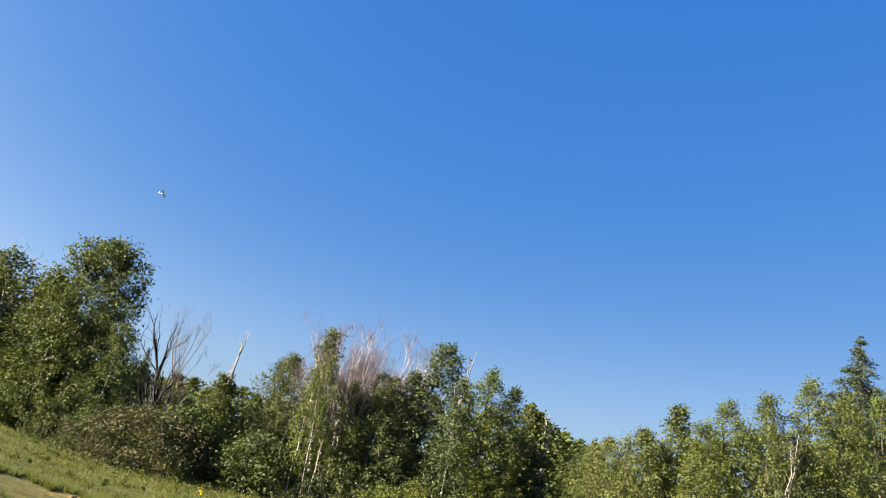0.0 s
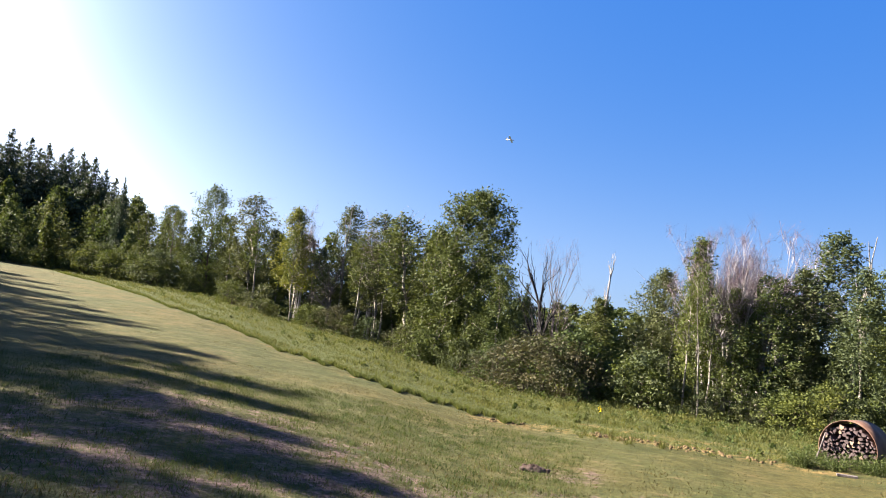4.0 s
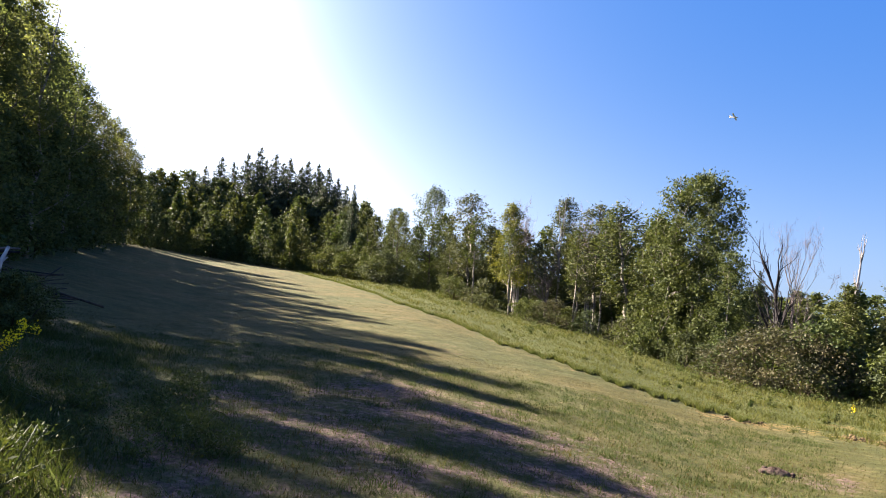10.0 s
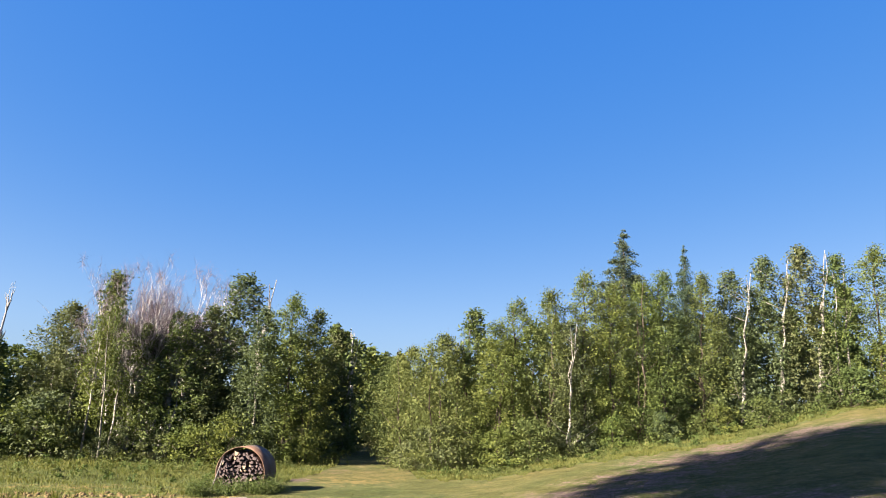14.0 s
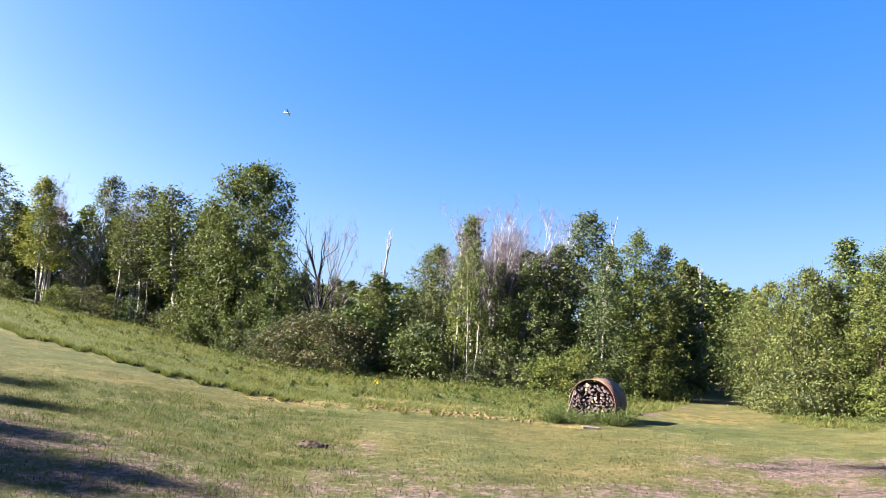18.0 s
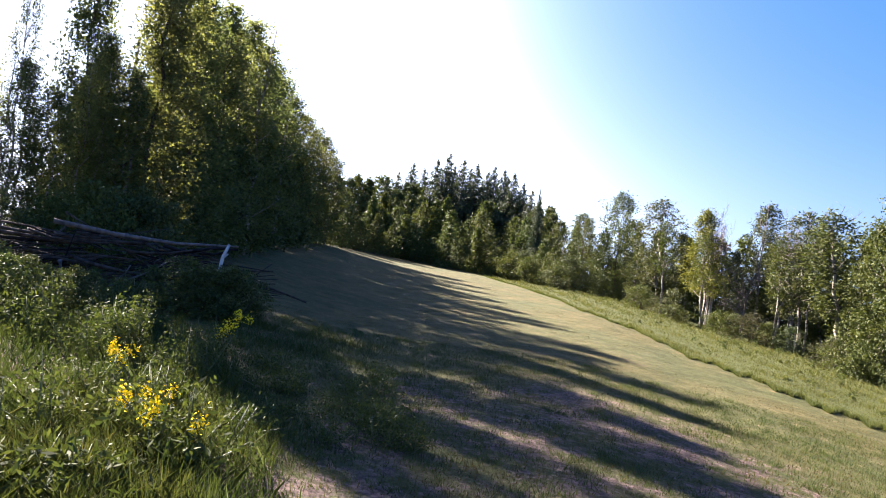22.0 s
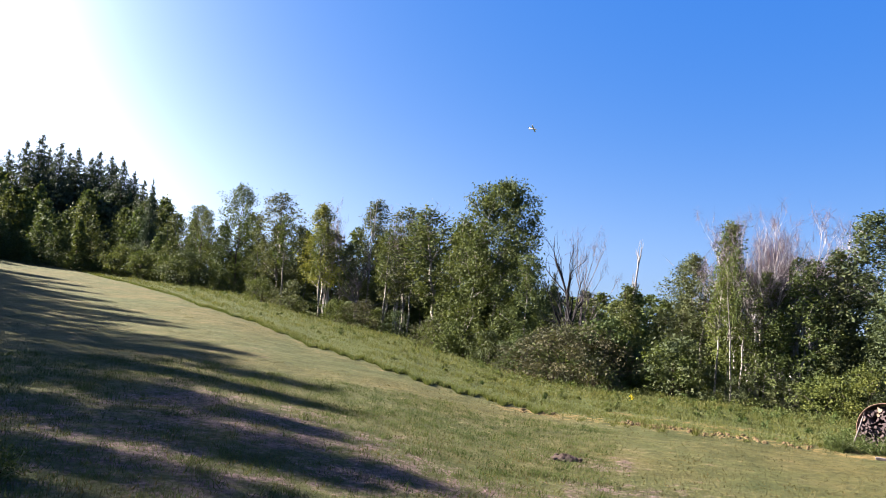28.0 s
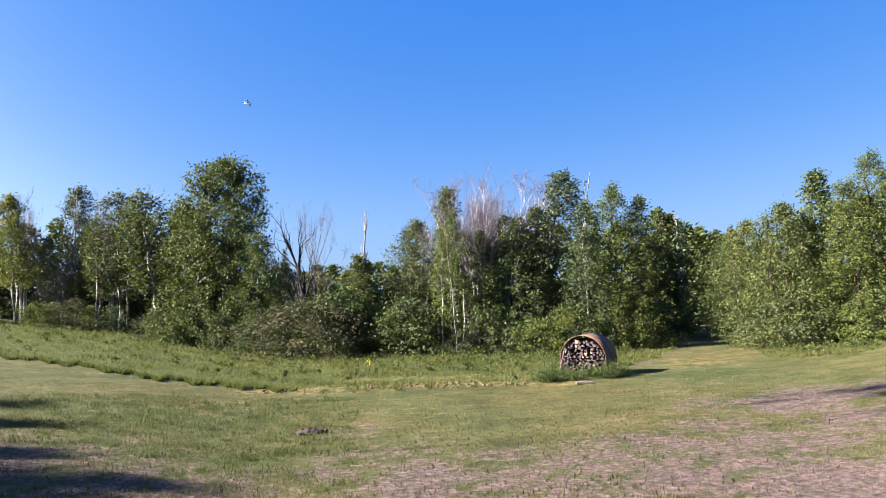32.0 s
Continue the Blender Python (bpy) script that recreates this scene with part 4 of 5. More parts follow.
def blades(rng, x, y, h, w, lean):
    n = len(x)
    p = np.stack([x, y, heights(x, y) - 0.01], 1)
    a = rng.uniform(0, 6.283, n)
    side = np.stack([np.cos(a), np.sin(a), 0 * a], 1) * (w * rng.uniform(0.6, 1.4, n))[:, None]
    b = rng.uniform(0, 6.283, n)
    off = np.stack([np.cos(b), np.sin(b), 0 * b], 1) * (h * rng.uniform(0, lean, n))[:, None]
    mid = p + off * 0.35 + np.stack([0 * a, 0 * a, h * 0.55], 1)
    tip = p + off + np.stack([0 * a, 0 * a, h], 1)
    return np.stack([p - side, p + side, mid + side * 0.6, tip, mid - side * 0.6], 1)


def scatter(rng, n, az0, az1, d0, d1, power=0.5):
    az = rng.uniform(az0, az1, n)
    u = rng.uniform(0, 1, n) ** power
    return az, d0 + (d1 - d0) * u


def grass():
    rng = np.random.default_rng(5)
    n = 175000
    az = rng.uniform(-46, 72, n)
    dv, db = np.interp(az, [v[0] for v in VERGE], VERGE_D), np.interp(az, EDGE_AZ, EDGE_D)
    u = rng.uniform(0, 1, n) ** 1.25
    dv = dv + 0.35 * np.sin(az * 2.1) + 0.25 * np.sin(az * 5.3 + 1) + 0.15 * np.sin(az * 11.7)
    d = dv + (db + 0.5 - dv) * u
    keep = (dv < db) & ~((az > 33) & (az < 37))
    az, d, u = az[keep], d[keep], u[keep]
    x, y = d * np.sin(np.radians(az)), d * np.cos(np.radians(az))
    keep = rng.uniform(0, 1, len(x)) > patches(x, y, DRY) * 1.3
    x, y, d, u, az = x[keep], y[keep], d[keep], u[keep], az[keep]
    h = rng.uniform(0.04, 0.115, len(x)) * (0.8 + 0.9 * u) * np.where(az > 37, 0.7, 1.0) * (0.55 + 0.9 * np.sin(x * 0.9 + 1.7 * np.sin(y * 0.7)) ** 2 * (0.6 + 0.6 * np.sin(x * 2.7 + y * 1.9))) * np.where(u < 0.05, 1.8, 1.0)
    tagged(new("tall_grass", quads_mesh("tall_grass", blades(rng, x, y, h, 0.004 + 0.0003 * d, 1.2)[:, (0, 1, 3)], GRASS_TALL)), "rough uncut green grass below the trees", "grass", kind="stuff")
    n = 80000
    az, d = scatter(rng, n, -70, 62, 3.6, 17, 1.0)
    x, y = d * np.sin(np.radians(az)), d * np.cos(np.radians(az))
    keep = rng.uniform(0, 1, n) > dirt_amount(x, y) * 0.85
    x, y, d = x[keep], y[keep], d[keep]
    tuft = np.sin(x * 2.3 + 2 * np.sin(y * 1.7)) * np.sin(y * 2.9 + 2 * np.sin(x * 1.3))
    h = rng.uniform(0.015, 0.05, len(x)) * (1 + 0.5 * np.clip(tuft, 0, 1)) * np.clip(1.6 - d / 14, 0.6, 1.3)
    tagged(new("short_grass", quads_mesh("short_grass", blades(rng, x, y, h, 0.004 + 0.0005 * d, 0.9)[:, (0, 1, 3)], GRASS_SHORT)), "short mown grass with dry blades", "grass", kind="stuff")
    n = 42000
    az, d = scatter(rng, n, -80, -43, 4.0, 15, 0.8)
    lim = np.interp(az, [-78, -60, -50, -44], [15, 14, 8.5, 4.6]) * (1 + 0.1 * np.sin(az * 1.7) + 0.06 * np.sin(az * 4.1)) + rng.normal(size=n) * 0.35
    keep = d < lim
    x, y = (d * np.sin(np.radians(az)))[keep], (d * np.cos(np.radians(az)))[keep]
    h = rng.uniform(0.06, 0.26, len(x)) * np.clip((lim - d)[keep] / 2 + 0.3, 0.3, 1)
    tagged(new("weeds", quads_mesh("weeds", blades(rng, x, y, h, 0.0042 + 0 * h, 0.9), GRASS_WEED)), "tall green weeds and grass beside the brush", "weeds", kind="stuff")
    # long bright grass round the yellow flowers, in leaning sheaves
    n, per = 420, 30
    az, d = scatter(rng, n, -74, -51.5, 4.0, 7.4, 0.8)
    keep = rng.uniform(0, 1, n) > dirt_amount(d * np.sin(np.radians(az)), d * np.cos(np.radians(az))) * 1.2
    keep &= rng.uniform(0, 1, n) < np.clip((az + 75) / 6, 0, 1) * np.clip((d - 3.9) / 0.6, 0.1, 1)
    az, d = az[keep], d[keep]
    x, y, tall = d * np.sin(np.radians(az)), d * np.cos(np.radians(az)), rng.uniform(0.08, 0.27, len(az))
    x, y, tall = (np.repeat(q, per) for q in (x, y, tall))
    x, y = x + rng.normal(size=len(x)) * 0.07, y + rng.normal(size=len(x)) * 0.07
    tagged(new("long_grass", quads_mesh("long_grass", blades(rng, x, y, tall * rng.uniform(0.6, 1.15, len(x)), 0.0045 + 0 * x, 1.3), GRASS_LONG)), "long fresh green grass round the yellow flowers", "grass", kind="stuff")
    n = 26000
    az, d = scatter(rng, n, -58, -36, 4.6, 14, 0.9)
    x, y = d * np.sin(np.radians(az)), d * np.cos(np.radians(az))
    lump = np.clip(np.sin(x * 1.9 + 1.5 * np.sin(y * 1.1)) * np.sin(y * 1.6 + 1.2 * np.sin(x)) + 0.3, 0, 1)
    keep = rng.uniform(0, 1, n) < lump * np.clip((-36 - az) / 8, 0, 1) + 0.1
    x, y, lump = x[keep], y[keep], lump[keep]
    tagged(new("rough_grass", quads_mesh("rough_grass", blades(rng, x, y, rng.uniform(0.03, 0.09, len(x)) * (0.6 + lump), 0.004 + 0 * x, 1.0), GRASS_WEED)), "tufts of rough grass in the shade", "grass", kind="stuff")

    def tufts(name, n, per, az0, az1, d0, d1, h0, h1, mat, label):
        az, d = scatter(rng, n, az0, az1, d0, d1, 0.8)
        x, y = d * np.sin(np.radians(az)), d * np.cos(np.radians(az))
        keep = rng.uniform(0, 1, n) > dirt_amount(x, y)
        x, y = x[keep], y[keep]
        size, tall = rng.uniform(0.05, 0.16, len(x)), rng.uniform(h0, h1, len(x))
        x, y, size, tall = (np.repeat(q, per) for q in (x, y, size, tall))
        x, y = x + rng.normal(size=len(x)) * size, y + rng.normal(size=len(x)) * size
        tagged(new(name, quads_mesh(name, blades(rng, x, y, tall * rng.uniform(0.5, 1.2, len(x)), 0.004 + 0 * x, 1.3)[:, (0, 1, 3)], mat)), label, "grass", kind="stuff")
    tufts("grass_tufts", 2900, 34, -60, 8, 4.0, 15, 0.03, 0.1, GRASS_WEED, "uneven green grass tufts in the shade")
    tufts("far_tufts", 900, 16, -40, 25, 14, 32, 0.03, 0.07, GRASS_SHORT, "low tufts across the mown slope")
    # the uncut edge stands up in tussocks
    n, per = 520, 34
    az = np.repeat(rng.uniform(-32, 3, n), per)
    az = az + rng.normal(size=len(az)) * 0.25
    d = np.interp(az, [v[0] for v in VERGE], VERGE_D) + 0.35 * np.sin(az * 2.1) + 0.25 * np.sin(az * 5.3 + 1) + np.abs(rng.normal(size=len(az))) * 0.25
    x, y = d * np.sin(np.radians(az)), d * np.cos(np.radians(az))
    h = np.repeat(rng.uniform(0.04, 0.17, n), per) * rng.uniform(0.6, 1.1, len(az))
    tagged(new("grass_tussocks", quads_mesh("grass_tussocks", blades(rng, x, y, h, 0.004 + 0.0004 * d, 0.8)[:, (0, 1, 3)], GRASS_TALL)), "tussocks along the edge of the uncut grass", "grass", kind="stuff")


grass()


def verge_weeds():
    """Leafy weeds and seedlings that stand in the uncut strip, thickest below the trees."""
    rng = np.random.default_rng(23)
    n, per = 760, 46
    az = rng.uniform(-31, 71, n)
    dv, db = np.interp(az, [v[0] for v in VERGE], VERGE_D), np.interp(az, EDGE_AZ, EDGE_D)
    u = rng.beta(2.2, 0.9, n)
    keep = (dv < db) & ~((az > 32.5) & (az < 37.5))
    az, d, u = az[keep], (dv + 0.4 + (db + 0.3 - dv) * u)[keep], u[keep]
    x, y = d * np.sin(np.radians(az)), d * np.cos(np.radians(az))
    tall = rng.uniform(0.1, 0.42, len(x)) * (0.45 + 0.75 * u)
    wide = tall * rng.uniform(0.5, 1.1, len(x))
    x, y, tall, wide = (np.repeat(q, per) for q in (x, y, tall, wide))
    ball = unit(rng.normal(size=(len(x), 3))) * rng.uniform(0.2, 1, (len(x), 1)) ** 0.5
    px, py = x + ball[:, 0] * wide, y + ball[:, 1] * wide
    pts = np.stack([px, py, heights(px, py) + 0.03 + tall * np.abs(ball[:, 2])], 1)
    half = np.repeat(rng.uniform(0, 1, len(pts) // per) < 0.2, per)
    for name, pick, mat, label in (("verge_weeds", half, GRASS_WEED, "leafy dark green weeds in the uncut strip"), ("pale_weeds", ~half, GRASS_TALL, "pale yellow-green weeds in the uncut strip")):
        tagged(new(name, quads_mesh(name, leaves(rng, pts[pick], 0.085, None, -0.2, 0.5, True), mat)), label, "weeds", kind="stuff")


verge_weeds()

# ---- firewood in a rusty hoop ----
RUST, rnt, rb = material("rusty_steel", 0.75)
rn = noise_tex(rnt, 5.0, 6)
rnt.links.new(ramp(rnt, rn.outputs["Fac"], [(0.3, (0.0644, 0.0291, 0.0183)), (0.55, (0.128, 0.0644, 0.0407)), (0.75, (0.176, 0.105, 0.0745))]).outputs[0], rb.inputs["Base Color"])
bump(rnt, rb, rn.outputs["Fac"], 0.3, 0.01)
FIREWOOD = bark_material("grey_firewood", [(0.3, (0.036, 0.026, 0.028)), (0.6, (0.082, 0.06, 0.062)), (0.8, (0.13, 0.098, 0.092))], (5, 5, 5), 0.5)
WOOD_END = bark_material("cut_wood", [(0.3, (0.106, 0.0748, 0.0546)), (0.55, (0.229, 0.167, 0.123)), (0.8, (0.352, 0.264, 0.198))], (4, 4, 4), 0.3)


def firewood():
    rng = np.random.default_rng(8)
    p = foot(25.8, -7.2)
    root = new("firewood_rack")
    rad, deep, n = 0.56, 0.72, 56
    s = Shape()
    for r, y0, y1 in ((rad, 0, deep), (rad - 0.012, 0, deep)):
        for k in range(n):
            t = 2 * math.pi * k / n
            s.v += [(r * math.cos(t), y0, r * math.sin(t)), (r * math.cos(t), y1, r * math.sin(t))]
    for k in range(n):
        a, b = 2 * k, 2 * ((k + 1) % n)
        c, d = a + 2 * n, b + 2 * n
        s.f += [(a, b, b + 1, a + 1), (c, c + 1, d + 1, d), (a, c, d, b), (a + 1, b + 1, d + 1, c + 1)]
    child("hoop", s.mesh("hoop", RUST), root, "rusty steel hoop")
    made = []
    tries = 0
    while len(made) < 150 and tries < 12000:
        tries += 1
        r = rng.uniform(0.028, 0.062)
        a, q = rng.uniform(0, 6.283), (rad - 0.03 - r) * math.sqrt(rng.uniform(0, 1))
        x, z = q * math.cos(a), q * math.sin(a)
        if z > 0.43 - 0.1 * abs(x) or any((x - u) ** 2 + (z - w) ** 2 < (0.8 * (r + o)) ** 2 for u, w, o in made):
            continue
        made.append((x, z, r))
        k = int(rng.integers(5, 9))
        sh = Shape()
        ang = np.sort(rng.uniform(0, 6.283, k))
        rr = r * rng.uniform(0.75, 1.15, k)
        f0, f1 = rng.uniform(-0.03, 0.07), deep - rng.uniform(0.0, 0.1)
        for yy in (f0, f1):
            sh.v += [(x + rr[i] * math.cos(ang[i]), yy, z + rr[i] * math.sin(ang[i])) for i in range(k)]
        sh.f = [tuple(range(k)), tuple(range(2 * k - 1, k - 1, -1))] + [(i, i + k, (i + 1) % k + k, (i + 1) % k) for i in range(k)]
        me = sh.mesh("log", FIREWOOD, False)
        me.materials.append(WOOD_END)
        if rng.random() < 0.1:
            me.polygons[0].material_index = 1
        child("log", me, root)
    sh = Shape()
    sh.tube([(-0.5, -0.34, -0.48), (-0.4, -0.06, 0.26)], [0.018, 0.014], 6)
    child("stick", sh.mesh("stick", BARK_GREY), root, "pale stick leaning on the hoop")
    root.matrix_basis = pose(p.x, p.y, p.z + rad - 0.17, 0, 0, -26 - 22)
    tagged(root, "split firewood stacked inside a rusty steel hoop on the grass", "firewood")


firewood()


# ---- brush pile ----
def brush_pile():
    rng = np.random.default_rng(9)
    root = new("brush_pile")
    base = spot(-59.0, 14.0)
    along = Vector((math.cos(radians(59)), math.sin(radians(59)), 0))
    near = Vector((math.sin(radians(59)), -math.cos(radians(59)), 0))
    top = EYE + 14.0 * math.tan(radians(1.2)) - base.z

    def stick(u0, z0, u1, z1, r0, r1, out, mat, name="branch", label="", sag=0.05):
        a = along * u0 + near * out + Vector((0, 0, z0))
        b = along * u1 + near * (out + rng.normal() * 0.06) + Vector((0, 0, z1))
        side = Vector(rng.normal(size=3)) * 0.03
        sh = Shape()
        sh.tube([a, a.lerp(b, 0.3) + side + Vector((0, 0, -sag * 0.8)), a.lerp(b, 0.65) - side + Vector((0, 0, -sag)), b], [r0, r0 * 0.9 + r1 * 0.1, (r0 + r1) / 2, r1], 7)
        child(name, sh.mesh(name, mat), root, label)

    for i in range(250):
        u, hh = rng.uniform(-2.9, 2.1), rng.uniform(0.02, 1.0)
        c = along * u + Vector((rng.normal() * 0.35, rng.normal() * 0.35, hh * top * (1 - abs(u + 0.3) / 5)))
        d = (along * rng.choice([-1, 1]) + Vector((rng.normal() * 0.5, rng.normal() * 0.5, rng.normal() * 0.22))).normalized()
        ln = rng.uniform(0.5, 1.7)
        sh = Shape()
        r = rng.uniform(0.006, 0.02)
        sh.tube([c - d * ln / 2, c + Vector((0, 0, rng.normal() * 0.06)), c + d * ln / 2], [r, r * 0.8, r * 0.45], 5)
        child("branch", sh.mesh("branch", BARK_BROWN if rng.random() < 0.7 else BARK_DARK), root)
    # heavier stems laid lengthwise, one above the other
    for i in range(34):
        u, z = rng.uniform(-2.6, 1.2), rng.uniform(0.1, 0.92) * top
        ln, r = rng.uniform(0.8, 2.0), rng.uniform(0.016, 0.04)
        stick(u, z, u + ln, z + rng.normal() * 0.1, r, r * 0.55, rng.uniform(0.0, 0.5), BARK_BROWN if rng.random() < 0.75 else BARK_DARK)
    stick(-1.12, top * 0.98, 1.85, top * 0.93, 0.045, 0.016, 0.62, BARK_GREY, "log", "long pale debarked log", 0.1)
    stick(-0.75, top * 0.48, 0.5, top * 0.34, 0.036, 0.02, 0.62, BARK_BROWN, "log", "grey weathered log")
    stick(-0.2, top * 0.1, 0.75, top * 0.62, 0.02, 0.012, 0.68, BARK_GREY)
    stick(-0.1, top * 0.2, 0.12, top * 0.46, 0.014, 0.01, 0.72, BARK_GREY)
    stick(-0.98, -0.05, -0.94, top * 0.42, 0.05, 0.04, 0.66, BARK_GREY)
    stick(-1.9, top * 0.32, -1.3, top * 0.36, 0.014, 0.01, 0.7, BARK_GREY)
    stick(0.9, top * 0.3, 1.75, top * 0.28, 0.016, 0.01, 0.66, BARK_GREY)
    root.matrix_basis = pose(base.x, base.y, base.z)
    tagged(root, "long heap of cut branches and logs in the shade", "brush pile")


brush_pile()

# ---- plants by the brush pile ----
PETAL, pnt, pb = material("yellow_petals", 0.9)
pb.inputs["Specular IOR Level"].default_value = 0.05
pb.inputs["Base Color"].default_value = (0.8, 0.6, 0.02, 1)
STEM, snt, sb = material("green_stems", 0.7)
sn = noise_tex(snt, 20, 2)
snt.links.new(ramp(snt, sn.outputs["Fac"], [(0.3, (0.0298, 0.042, 0.0095)), (0.7, (0.0705, 0.0793, 0.0238))]).outputs[0], sb.inputs["Base Color"])


def flower_plant(az, el, d, seed, heads):
    """A yellow-flowered weed: leafy stems with loose spikes of small flowers, whose heads are seen at that elevation."""
    rng = np.random.default_rng(seed)
    p = spot(az, d)
    h = max(EYE + d * math.tan(radians(el)) - p.z, 0.2)
    root = new("yellow_flower")
    for i in range(heads):
        s = Shape()
        b = Vector((rng.normal() * 0.06, rng.normal() * 0.06, -0.02))
        t = b + Vector((rng.normal() * 0.08, rng.normal() * 0.08, h * rng.uniform(0.78, 1.03)))
        s.tube([b, b.lerp(t, 0.5) + Vector((rng.normal() * 0.02, rng.normal() * 0.02, 0)), t], [0.006, 0.005, 0.003], 5)
        stem = child("stem", s.mesh("stem", STEM), root)
        pts = np.array([tuple(b.lerp(t, u)) for u in rng.uniform(0.1, 0.95, 26)]) + rng.normal(size=(26, 3)) * 0.045
        tagged(child("leaf", quads_mesh("leaf", leaves(rng, pts, 0.08, None, 0.1, 0.35), GRASS_WEED), stem), "narrow green leaves", kind="stuff")
        pts = np.array(t) + rng.normal(size=(48, 3)) * (0.03, 0.03, 0.045)
        tagged(child("flower_head", quads_mesh("flower_head", leaves(rng, pts, 0.026, None, 0, 1.2), PETAL), stem), "yellow flower head", kind="stuff")
    root.matrix_basis = pose(p.x, p.y, p.z)
    tagged(root, "tall weed with clustered yellow flowers", "flower", "yellow flowers by the brush")


FLOWERS = [(-58.7, -6.8, 7.4, 1, 3), (-58.3, -7.6, 7.2, 9, 2), (-55.9, -10.0, 5.9, 2, 4), (-55.2, -10.6, 5.7, 3, 3), (-53.6, -12.2, 5.5, 4, 2), (-51.4, -5.0, 9.2, 5, 4), (-50.3, -4.2, 10.2, 6, 3), (9.2, -5.2, 20.5, 7, 1)]
for az, el, d, seed, heads in FLOWERS:
    flower_plant(az, el, d, seed, heads)


def broad_weed(az, d, seed, h, leaf=0.042, m=95):
    rng = np.random.default_rng(seed)
    p = spot(az, d)
    root = new("weed_plant")
    n = int(rng.integers(4, 8))
    for i in range(n):
        s = Shape()
        b = Vector((rng.normal() * 0.1, rng.normal() * 0.1, -0.02))
        t = b + Vector((rng.normal() * 0.15, rng.normal() * 0.15, h * rng.uniform(0.6, 1)))
        s.tube([b, b.lerp(t, 0.5), t], [0.007, 0.005, 0.003], 4)
        stem = child("stem", s.mesh("stem", STEM), root)
        pts = np.array([tuple(b.lerp(t, u)) for u in rng.uniform(0.15, 1.0, m)]) + rng.normal(size=(m, 3)) * 0.06
        tagged(child("leaf", quads_mesh("leaf", leaves(rng, pts, leaf, None, 0.2, 0.42), GRASS_WEED), stem), "narrow green leaves", kind="stuff")
    root.matrix_basis = pose(p.x, p.y, p.z)
    return tagged(root, "leafy green weed in long grass", "weed", "weeds by the brush")


wr = random.Random(4)
for i in range(30):
    az = wr.uniform(-74, -51)
    broad_weed(az, wr.uniform(5.2, min(13, 4.6 + (-49 - az) * 0.7 + 2)), 300 + i, wr.uniform(0.3, 0.75))


# broad leaves among the long grass, and tall weeds that hide the foot of the brush
for i in range(26):
    az = wr.uniform(-69, -53)
    w = broad_weed(az, wr.uniform(4.5, 6.8), 600 + i, wr.uniform(0.16, 0.34), 0.085, 30)
    tagged(w, "broad-leaved green weed among long grass", group="weeds in the long grass")
for i in range(26):
    az = wr.uniform(-71, -56)
    w = broad_weed(az, wr.uniform(8.2, 11.6), 700 + i, wr.uniform(0.4, 0.85), 0.06, 95)
    tagged(w, "tall leafy weed in front of the brush pile", group="weeds before the brush")
for i in range(24):
    az = wr.uniform(-52, -36)
    w = broad_weed(az, wr.uniform(6.2, 9.8), 500 + i, wr.uniform(0.14, 0.3))
    tagged(w, "low leafy weed in the shaded grass", group="weeds in the shade")


# ---- birch stump piece in the brush, earth mound, board by the firewood ----
def white_stump():
    p = spot(-52.4, 12.9)
    top = EYE + 12.9 * math.tan(radians(1.0)) - p.z
    s = Shape()
    s.tube([(-0.02, 0, -0.05), (0.0, 0, top * 0.45), (0.05, 0.02, top * 0.8), (0.13, 0.02, top)], [0.034, 0.032, 0.03, 0.024], 10)
    s.tube([(0.04, 0.02, top * 0.78), (0.13, 0.03, top * 0.86)], [0.022, 0.014], 6)
    root = new("birch_stump")
    child("trunk", s.mesh("trunk", BARK_STUMP), root)
    root.matrix_basis = pose(p.x, p.y, p.z, 0, 0, 52)
    tagged(root, "short leaning white birch stump beside the brush pile", "stump")


white_stump()


def mound(az, el, r, h, seed):
    rng = np.random.default_rng(seed)
    p = foot(az, el)
    m, nt, b = material("dark_earth", 0.95)
    b.inputs["Specular IOR Level"].default_value = 0.1
    n = noise_tex(nt, 18, 6)
    nt.links.new(ramp(nt, n.outputs["Fac"], [(0.3, (0.027, 0.0185, 0.0154)), (0.7, (0.077, 0.0539, 0.0462))]).outputs[0], b.inputs["Base Color"])
    bump(nt, b, n.outputs["Fac"], 0.8, 0.03)
    s = Shape()
    k, rings = 28, 7
    for i in range(rings + 1):
        u = i / rings
        for j in range(k):
            t = 2 * math.pi * j / k
            rr = r * (1 - u) * (1 + 0.18 * math.sin(2 * t + seed) + 0.1 * rng.normal() * (u > 0))
            s.v.append((rr * math.cos(t), rr * math.sin(t), h * (1 - (1 - u) ** 1.8) + rng.normal() * 0.012 - 0.02 * (i == 0)))
    for i in range(rings):
        s.f += [(i * k + j, i * k + (j + 1) % k, (i + 1) * k + (j + 1) % k, (i + 1) * k + j) for j in range(k)]
    root = new("earth_mound")
    child("soil", s.mesh("soil", m), root)
    for i in range(10):
        c = Shape()
        a, q, z = rng.uniform(0, 6.28), rng.uniform(0.5, 1.25) * r, rng.uniform(0.015, 0.04)
        c.tube([(q * math.cos(a), q * math.sin(a), -0.01), (q * math.cos(a), q * math.sin(a), z), (q * math.cos(a) + 0.005, q * math.sin(a), z * 1.5)], [z, z * 1.2, z * 0.5], 6)
        child("clod", c.mesh("clod", m), root)
    root.matrix_basis = pose(p.x, p.y, p.z)
    tagged(root, "small dark mound of fresh earth in the meadow", "earth mound")


mound(4.5, -10.5, 0.2, 0.075, 1)


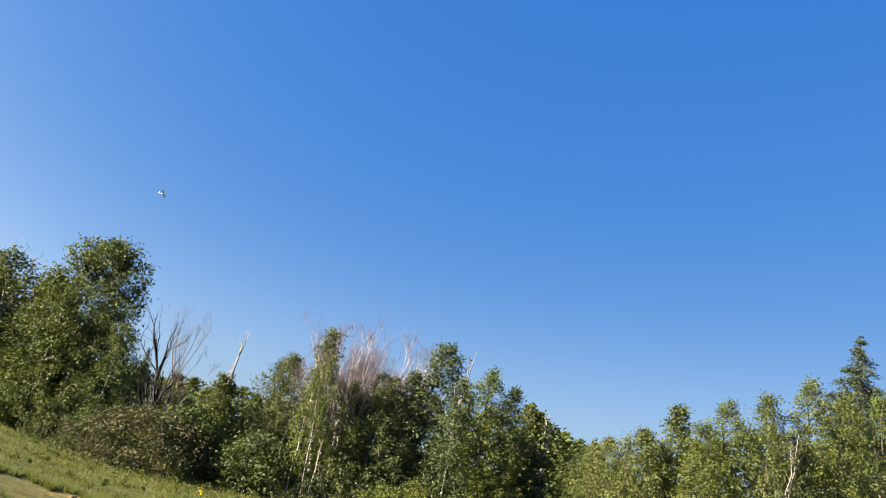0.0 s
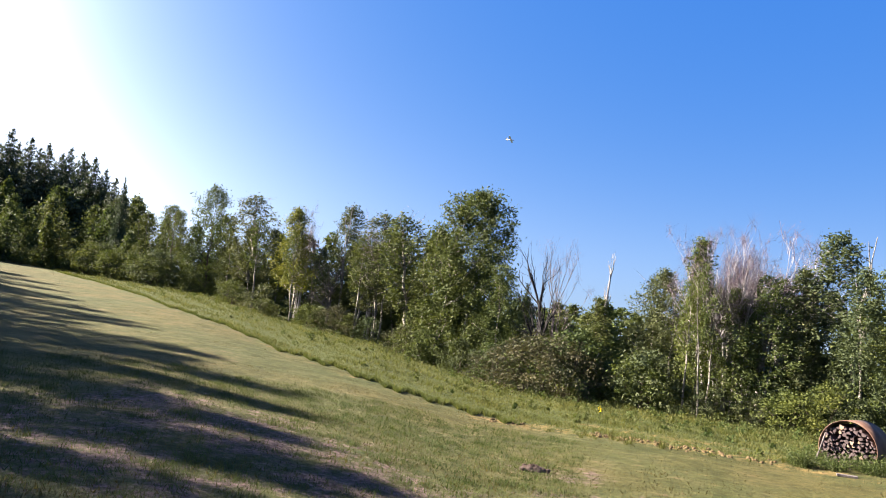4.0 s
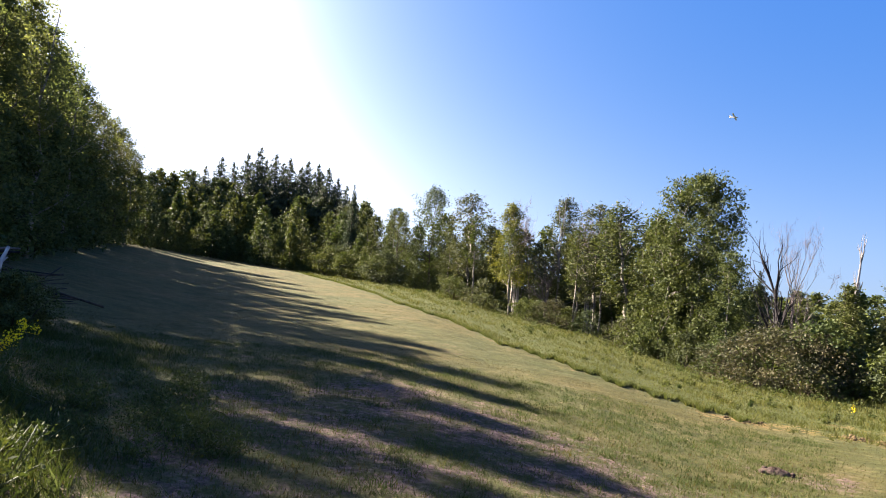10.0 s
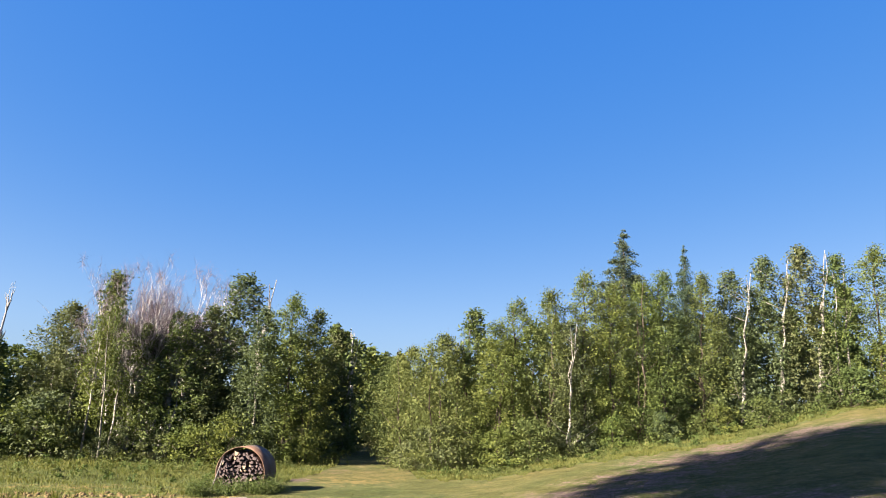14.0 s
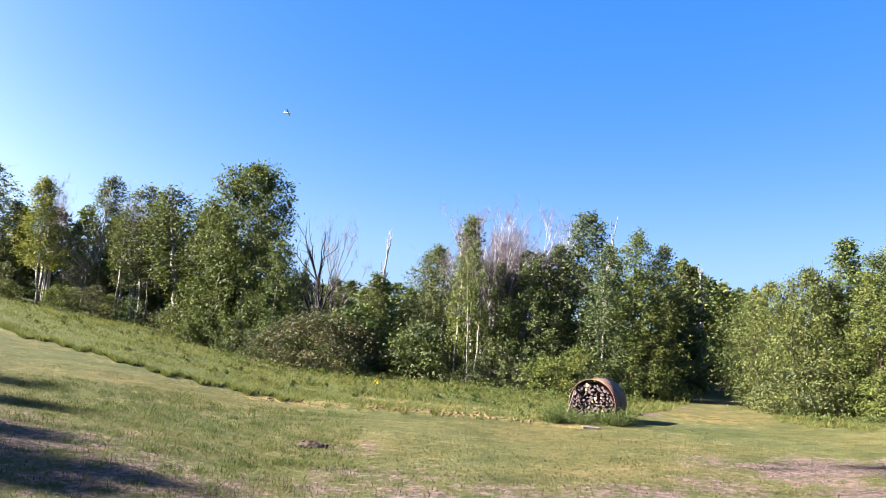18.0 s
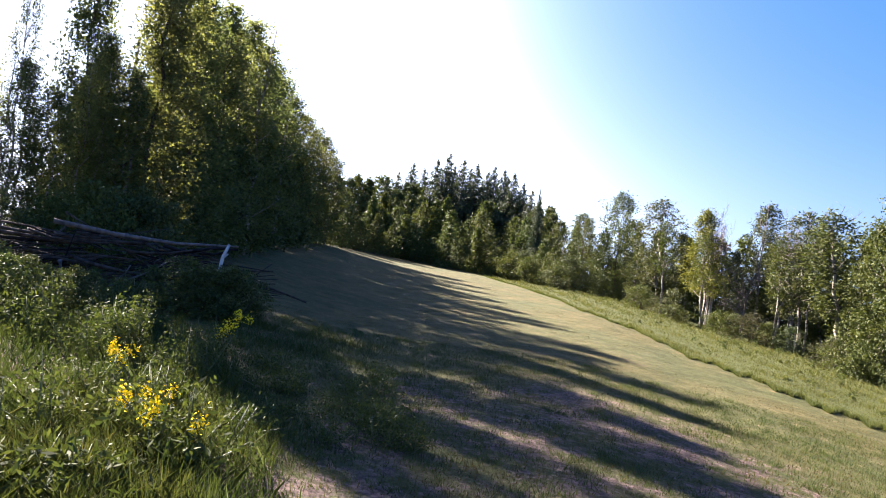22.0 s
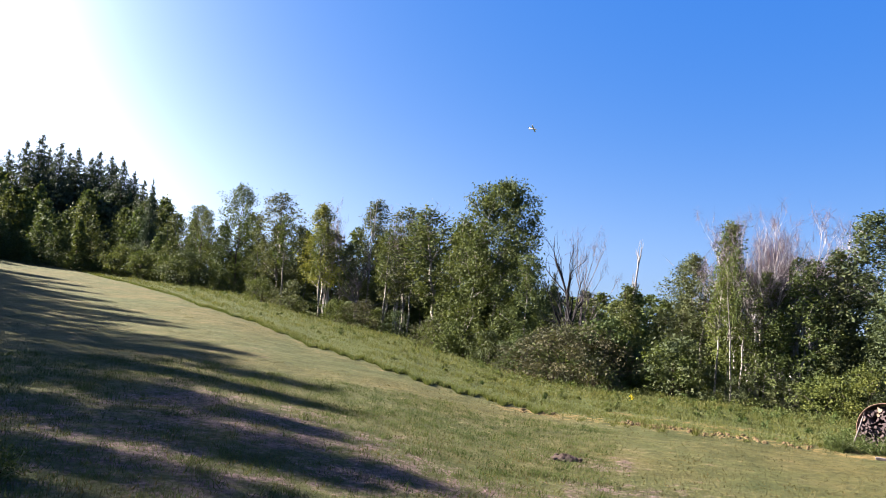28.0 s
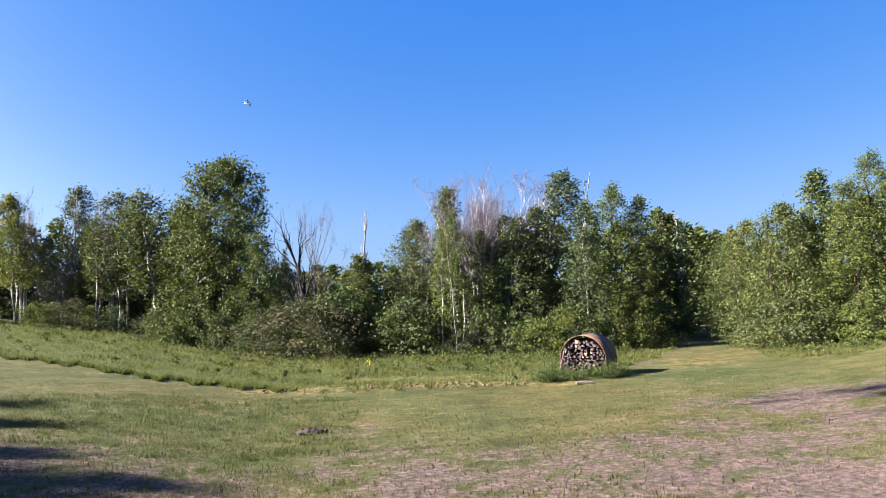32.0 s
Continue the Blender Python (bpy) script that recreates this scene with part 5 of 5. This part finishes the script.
def board():
    p = foot(25.85, -7.75)
    s = Shape()
    for x in (-0.17, 0.17):
        for y in (-0.06, 0.06):
            s.v += [(x, y, 0.0), (x, y, 0.035)]
    s.f = [(0, 2, 3, 1), (4, 5, 7, 6), (0, 1, 5, 4), (2, 6, 7, 3), (1, 3, 7, 5), (0, 4, 6, 2)]
    ob = new("board", s.mesh("board", BARK_GREY, False))
    ob.matrix_basis = pose(p.x, p.y, p.z + 0.01, 0, 0, -20)
    tagged(ob, "short weathered grey board lying in the grass", "board")


board()

# weeds round the firewood and in the rough strip
for i in range(30):
    az = 25.6 + wr.uniform(-3.0, 3.0)
    q = foot(26.2, -7.2).to_2d().length
    w = broad_weed(az, q + wr.uniform(-0.55, 0.1), 400 + i, wr.uniform(0.16, 0.4))
    tagged(w, "leafy green weed at the foot of the firewood", group="weeds by the firewood")


def turf_edge():
    """A broken edge of dry turf between the mown and the rough grass."""
    rng = np.random.default_rng(12)
    m, nt, b = material("dry_turf", 0.95)
    b.inputs["Specular IOR Level"].default_value = 0.1
    n = noise_tex(nt, 9, 6)
    nt.links.new(ramp(nt, n.outputs["Fac"], [(0.3, (0.0462, 0.0323, 0.0185)), (0.7, (0.139, 0.0986, 0.0508))]).outputs[0], b.inputs["Base Color"])
    s = Shape()
    for i in range(330):
        az = float(rng.choice([rng.uniform(1.0, 3.6), rng.uniform(8.5, 12), rng.uniform(11.5, 21.5)], p=[0.2, 0.25, 0.55]))
        if math.sin(az * 2.9) + 0.6 * math.sin(az * 7.1) < -0.25:
            continue
        p = foot(az, -7.2 - 0.02 * az + 0.09 * math.sin(az * 3.3))
        p.x, p.y = p.x + rng.normal() * 0.07, p.y + rng.normal() * 0.22
        p.z = ground(p.x, p.y)
        q, h = rng.uniform(0.012, 0.05), rng.uniform(0.01, 0.045)
        a = rng.uniform(0, 6.28)
        side = Vector((math.cos(a), math.sin(a), 0)) * q * 0.3
        s.tube([p + Vector((0, 0, -0.02)), p + side * 0.3 + Vector((0, 0, h * 0.6)), p + side + Vector((0, 0, h))], [q, q * rng.uniform(0.8, 1.1), q * 0.4], 6)
    tagged(new("turf_clods", s.mesh("turf_clods", m)), "broken clods of dry tan turf along the mown edge", "turf", kind="stuff")


turf_edge()


# ---- model aeroplane in the sky ----
def aeroplane(az, el, d):
    m, nt, b = material("white_foam", 0.5)
    n = noise_tex(nt, 6, 2)
    nt.links.new(ramp(nt, n.outputs["Fac"], [(0.3, (0.34, 0.34, 0.35)), (0.7, (0.45, 0.45, 0.46))]).outputs[0], b.inputs["Base Color"])
    dark, dnt, db_ = material("dark_foam", 0.6)
    db_.inputs["Base Color"].default_value = (0.05, 0.05, 0.055, 1)
    root = new("model_aeroplane")
    s = Shape()
    s.tube([(0, -0.42, 0), (0, -0.36, 0), (0, -0.1, 0.01), (0, 0.15, 0.01), (0, 0.45, 0.02)], [0.025, 0.05, 0.065, 0.055, 0.02], 10)
    child("fuselage", s.mesh("fuselage", m), root)

    def wing(name, x0, x1, y, c0, c1, z0, z1, th, vertical=False):
        w = Shape()
        for x, c, z in ((x0, c0, z0), (x1, c1, z1)):
            for u, v in ((-0.5, 0), (-0.3, th), (0.1, th * 0.8), (0.5, 0), (0.1, -th * 0.5), (-0.3, -th * 0.5)):
                w.v.append((v, y + u * c, x + z) if vertical else (x, y + u * c, z + v))
        w.f = [tuple(range(6)), tuple(range(11, 5, -1))] + [(i, i + 6, (i + 1) % 6 + 6, (i + 1) % 6) for i in range(6)]
        child(name, w.mesh(name, m, False), root)
    wing("wing", 0.03, 0.6, -0.08, 0.22, 0.14, 0.03, 0.07, 0.012)
    wing("wing", -0.03, -0.6, -0.08, 0.22, 0.14, 0.03, 0.07, 0.012)
    wing("tailplane", 0.0, 0.22, 0.4, 0.13, 0.09, 0.03, 0.03, 0.006)
    wing("tailplane", 0.0, -0.22, 0.4, 0.13, 0.09, 0.03, 0.03, 0.006)
    wing("fin", 0.0, 0.18, 0.4, 0.14, 0.09, 0.03, 0.03, 0.006, True)
    c = Shape()
    c.tube([(0, -0.44, 0), (0, -0.47, 0)], [0.025, 0.006], 8)
    child("spinner", c.mesh("spinner", dark), root)
    c = Shape()
    c.tube([(0, -0.25, 0.05), (0, -0.2, 0.085), (0, -0.05, 0.08), (0, 0.02, 0.05)], [0.02, 0.035, 0.035, 0.015], 8)
    child("canopy", c.mesh("canopy", dark), root, "dark canopy")
    x, y = d * math.sin(radians(az)), d * math.cos(radians(az))
    root.matrix_basis = pose(x, y, EYE + d * math.tan(radians(el)), 8, 22, 70)
    tagged(root, "small pale grey model aeroplane flying in a clear sky", "model aeroplane")


aeroplane(0.5, 14.7, 75)
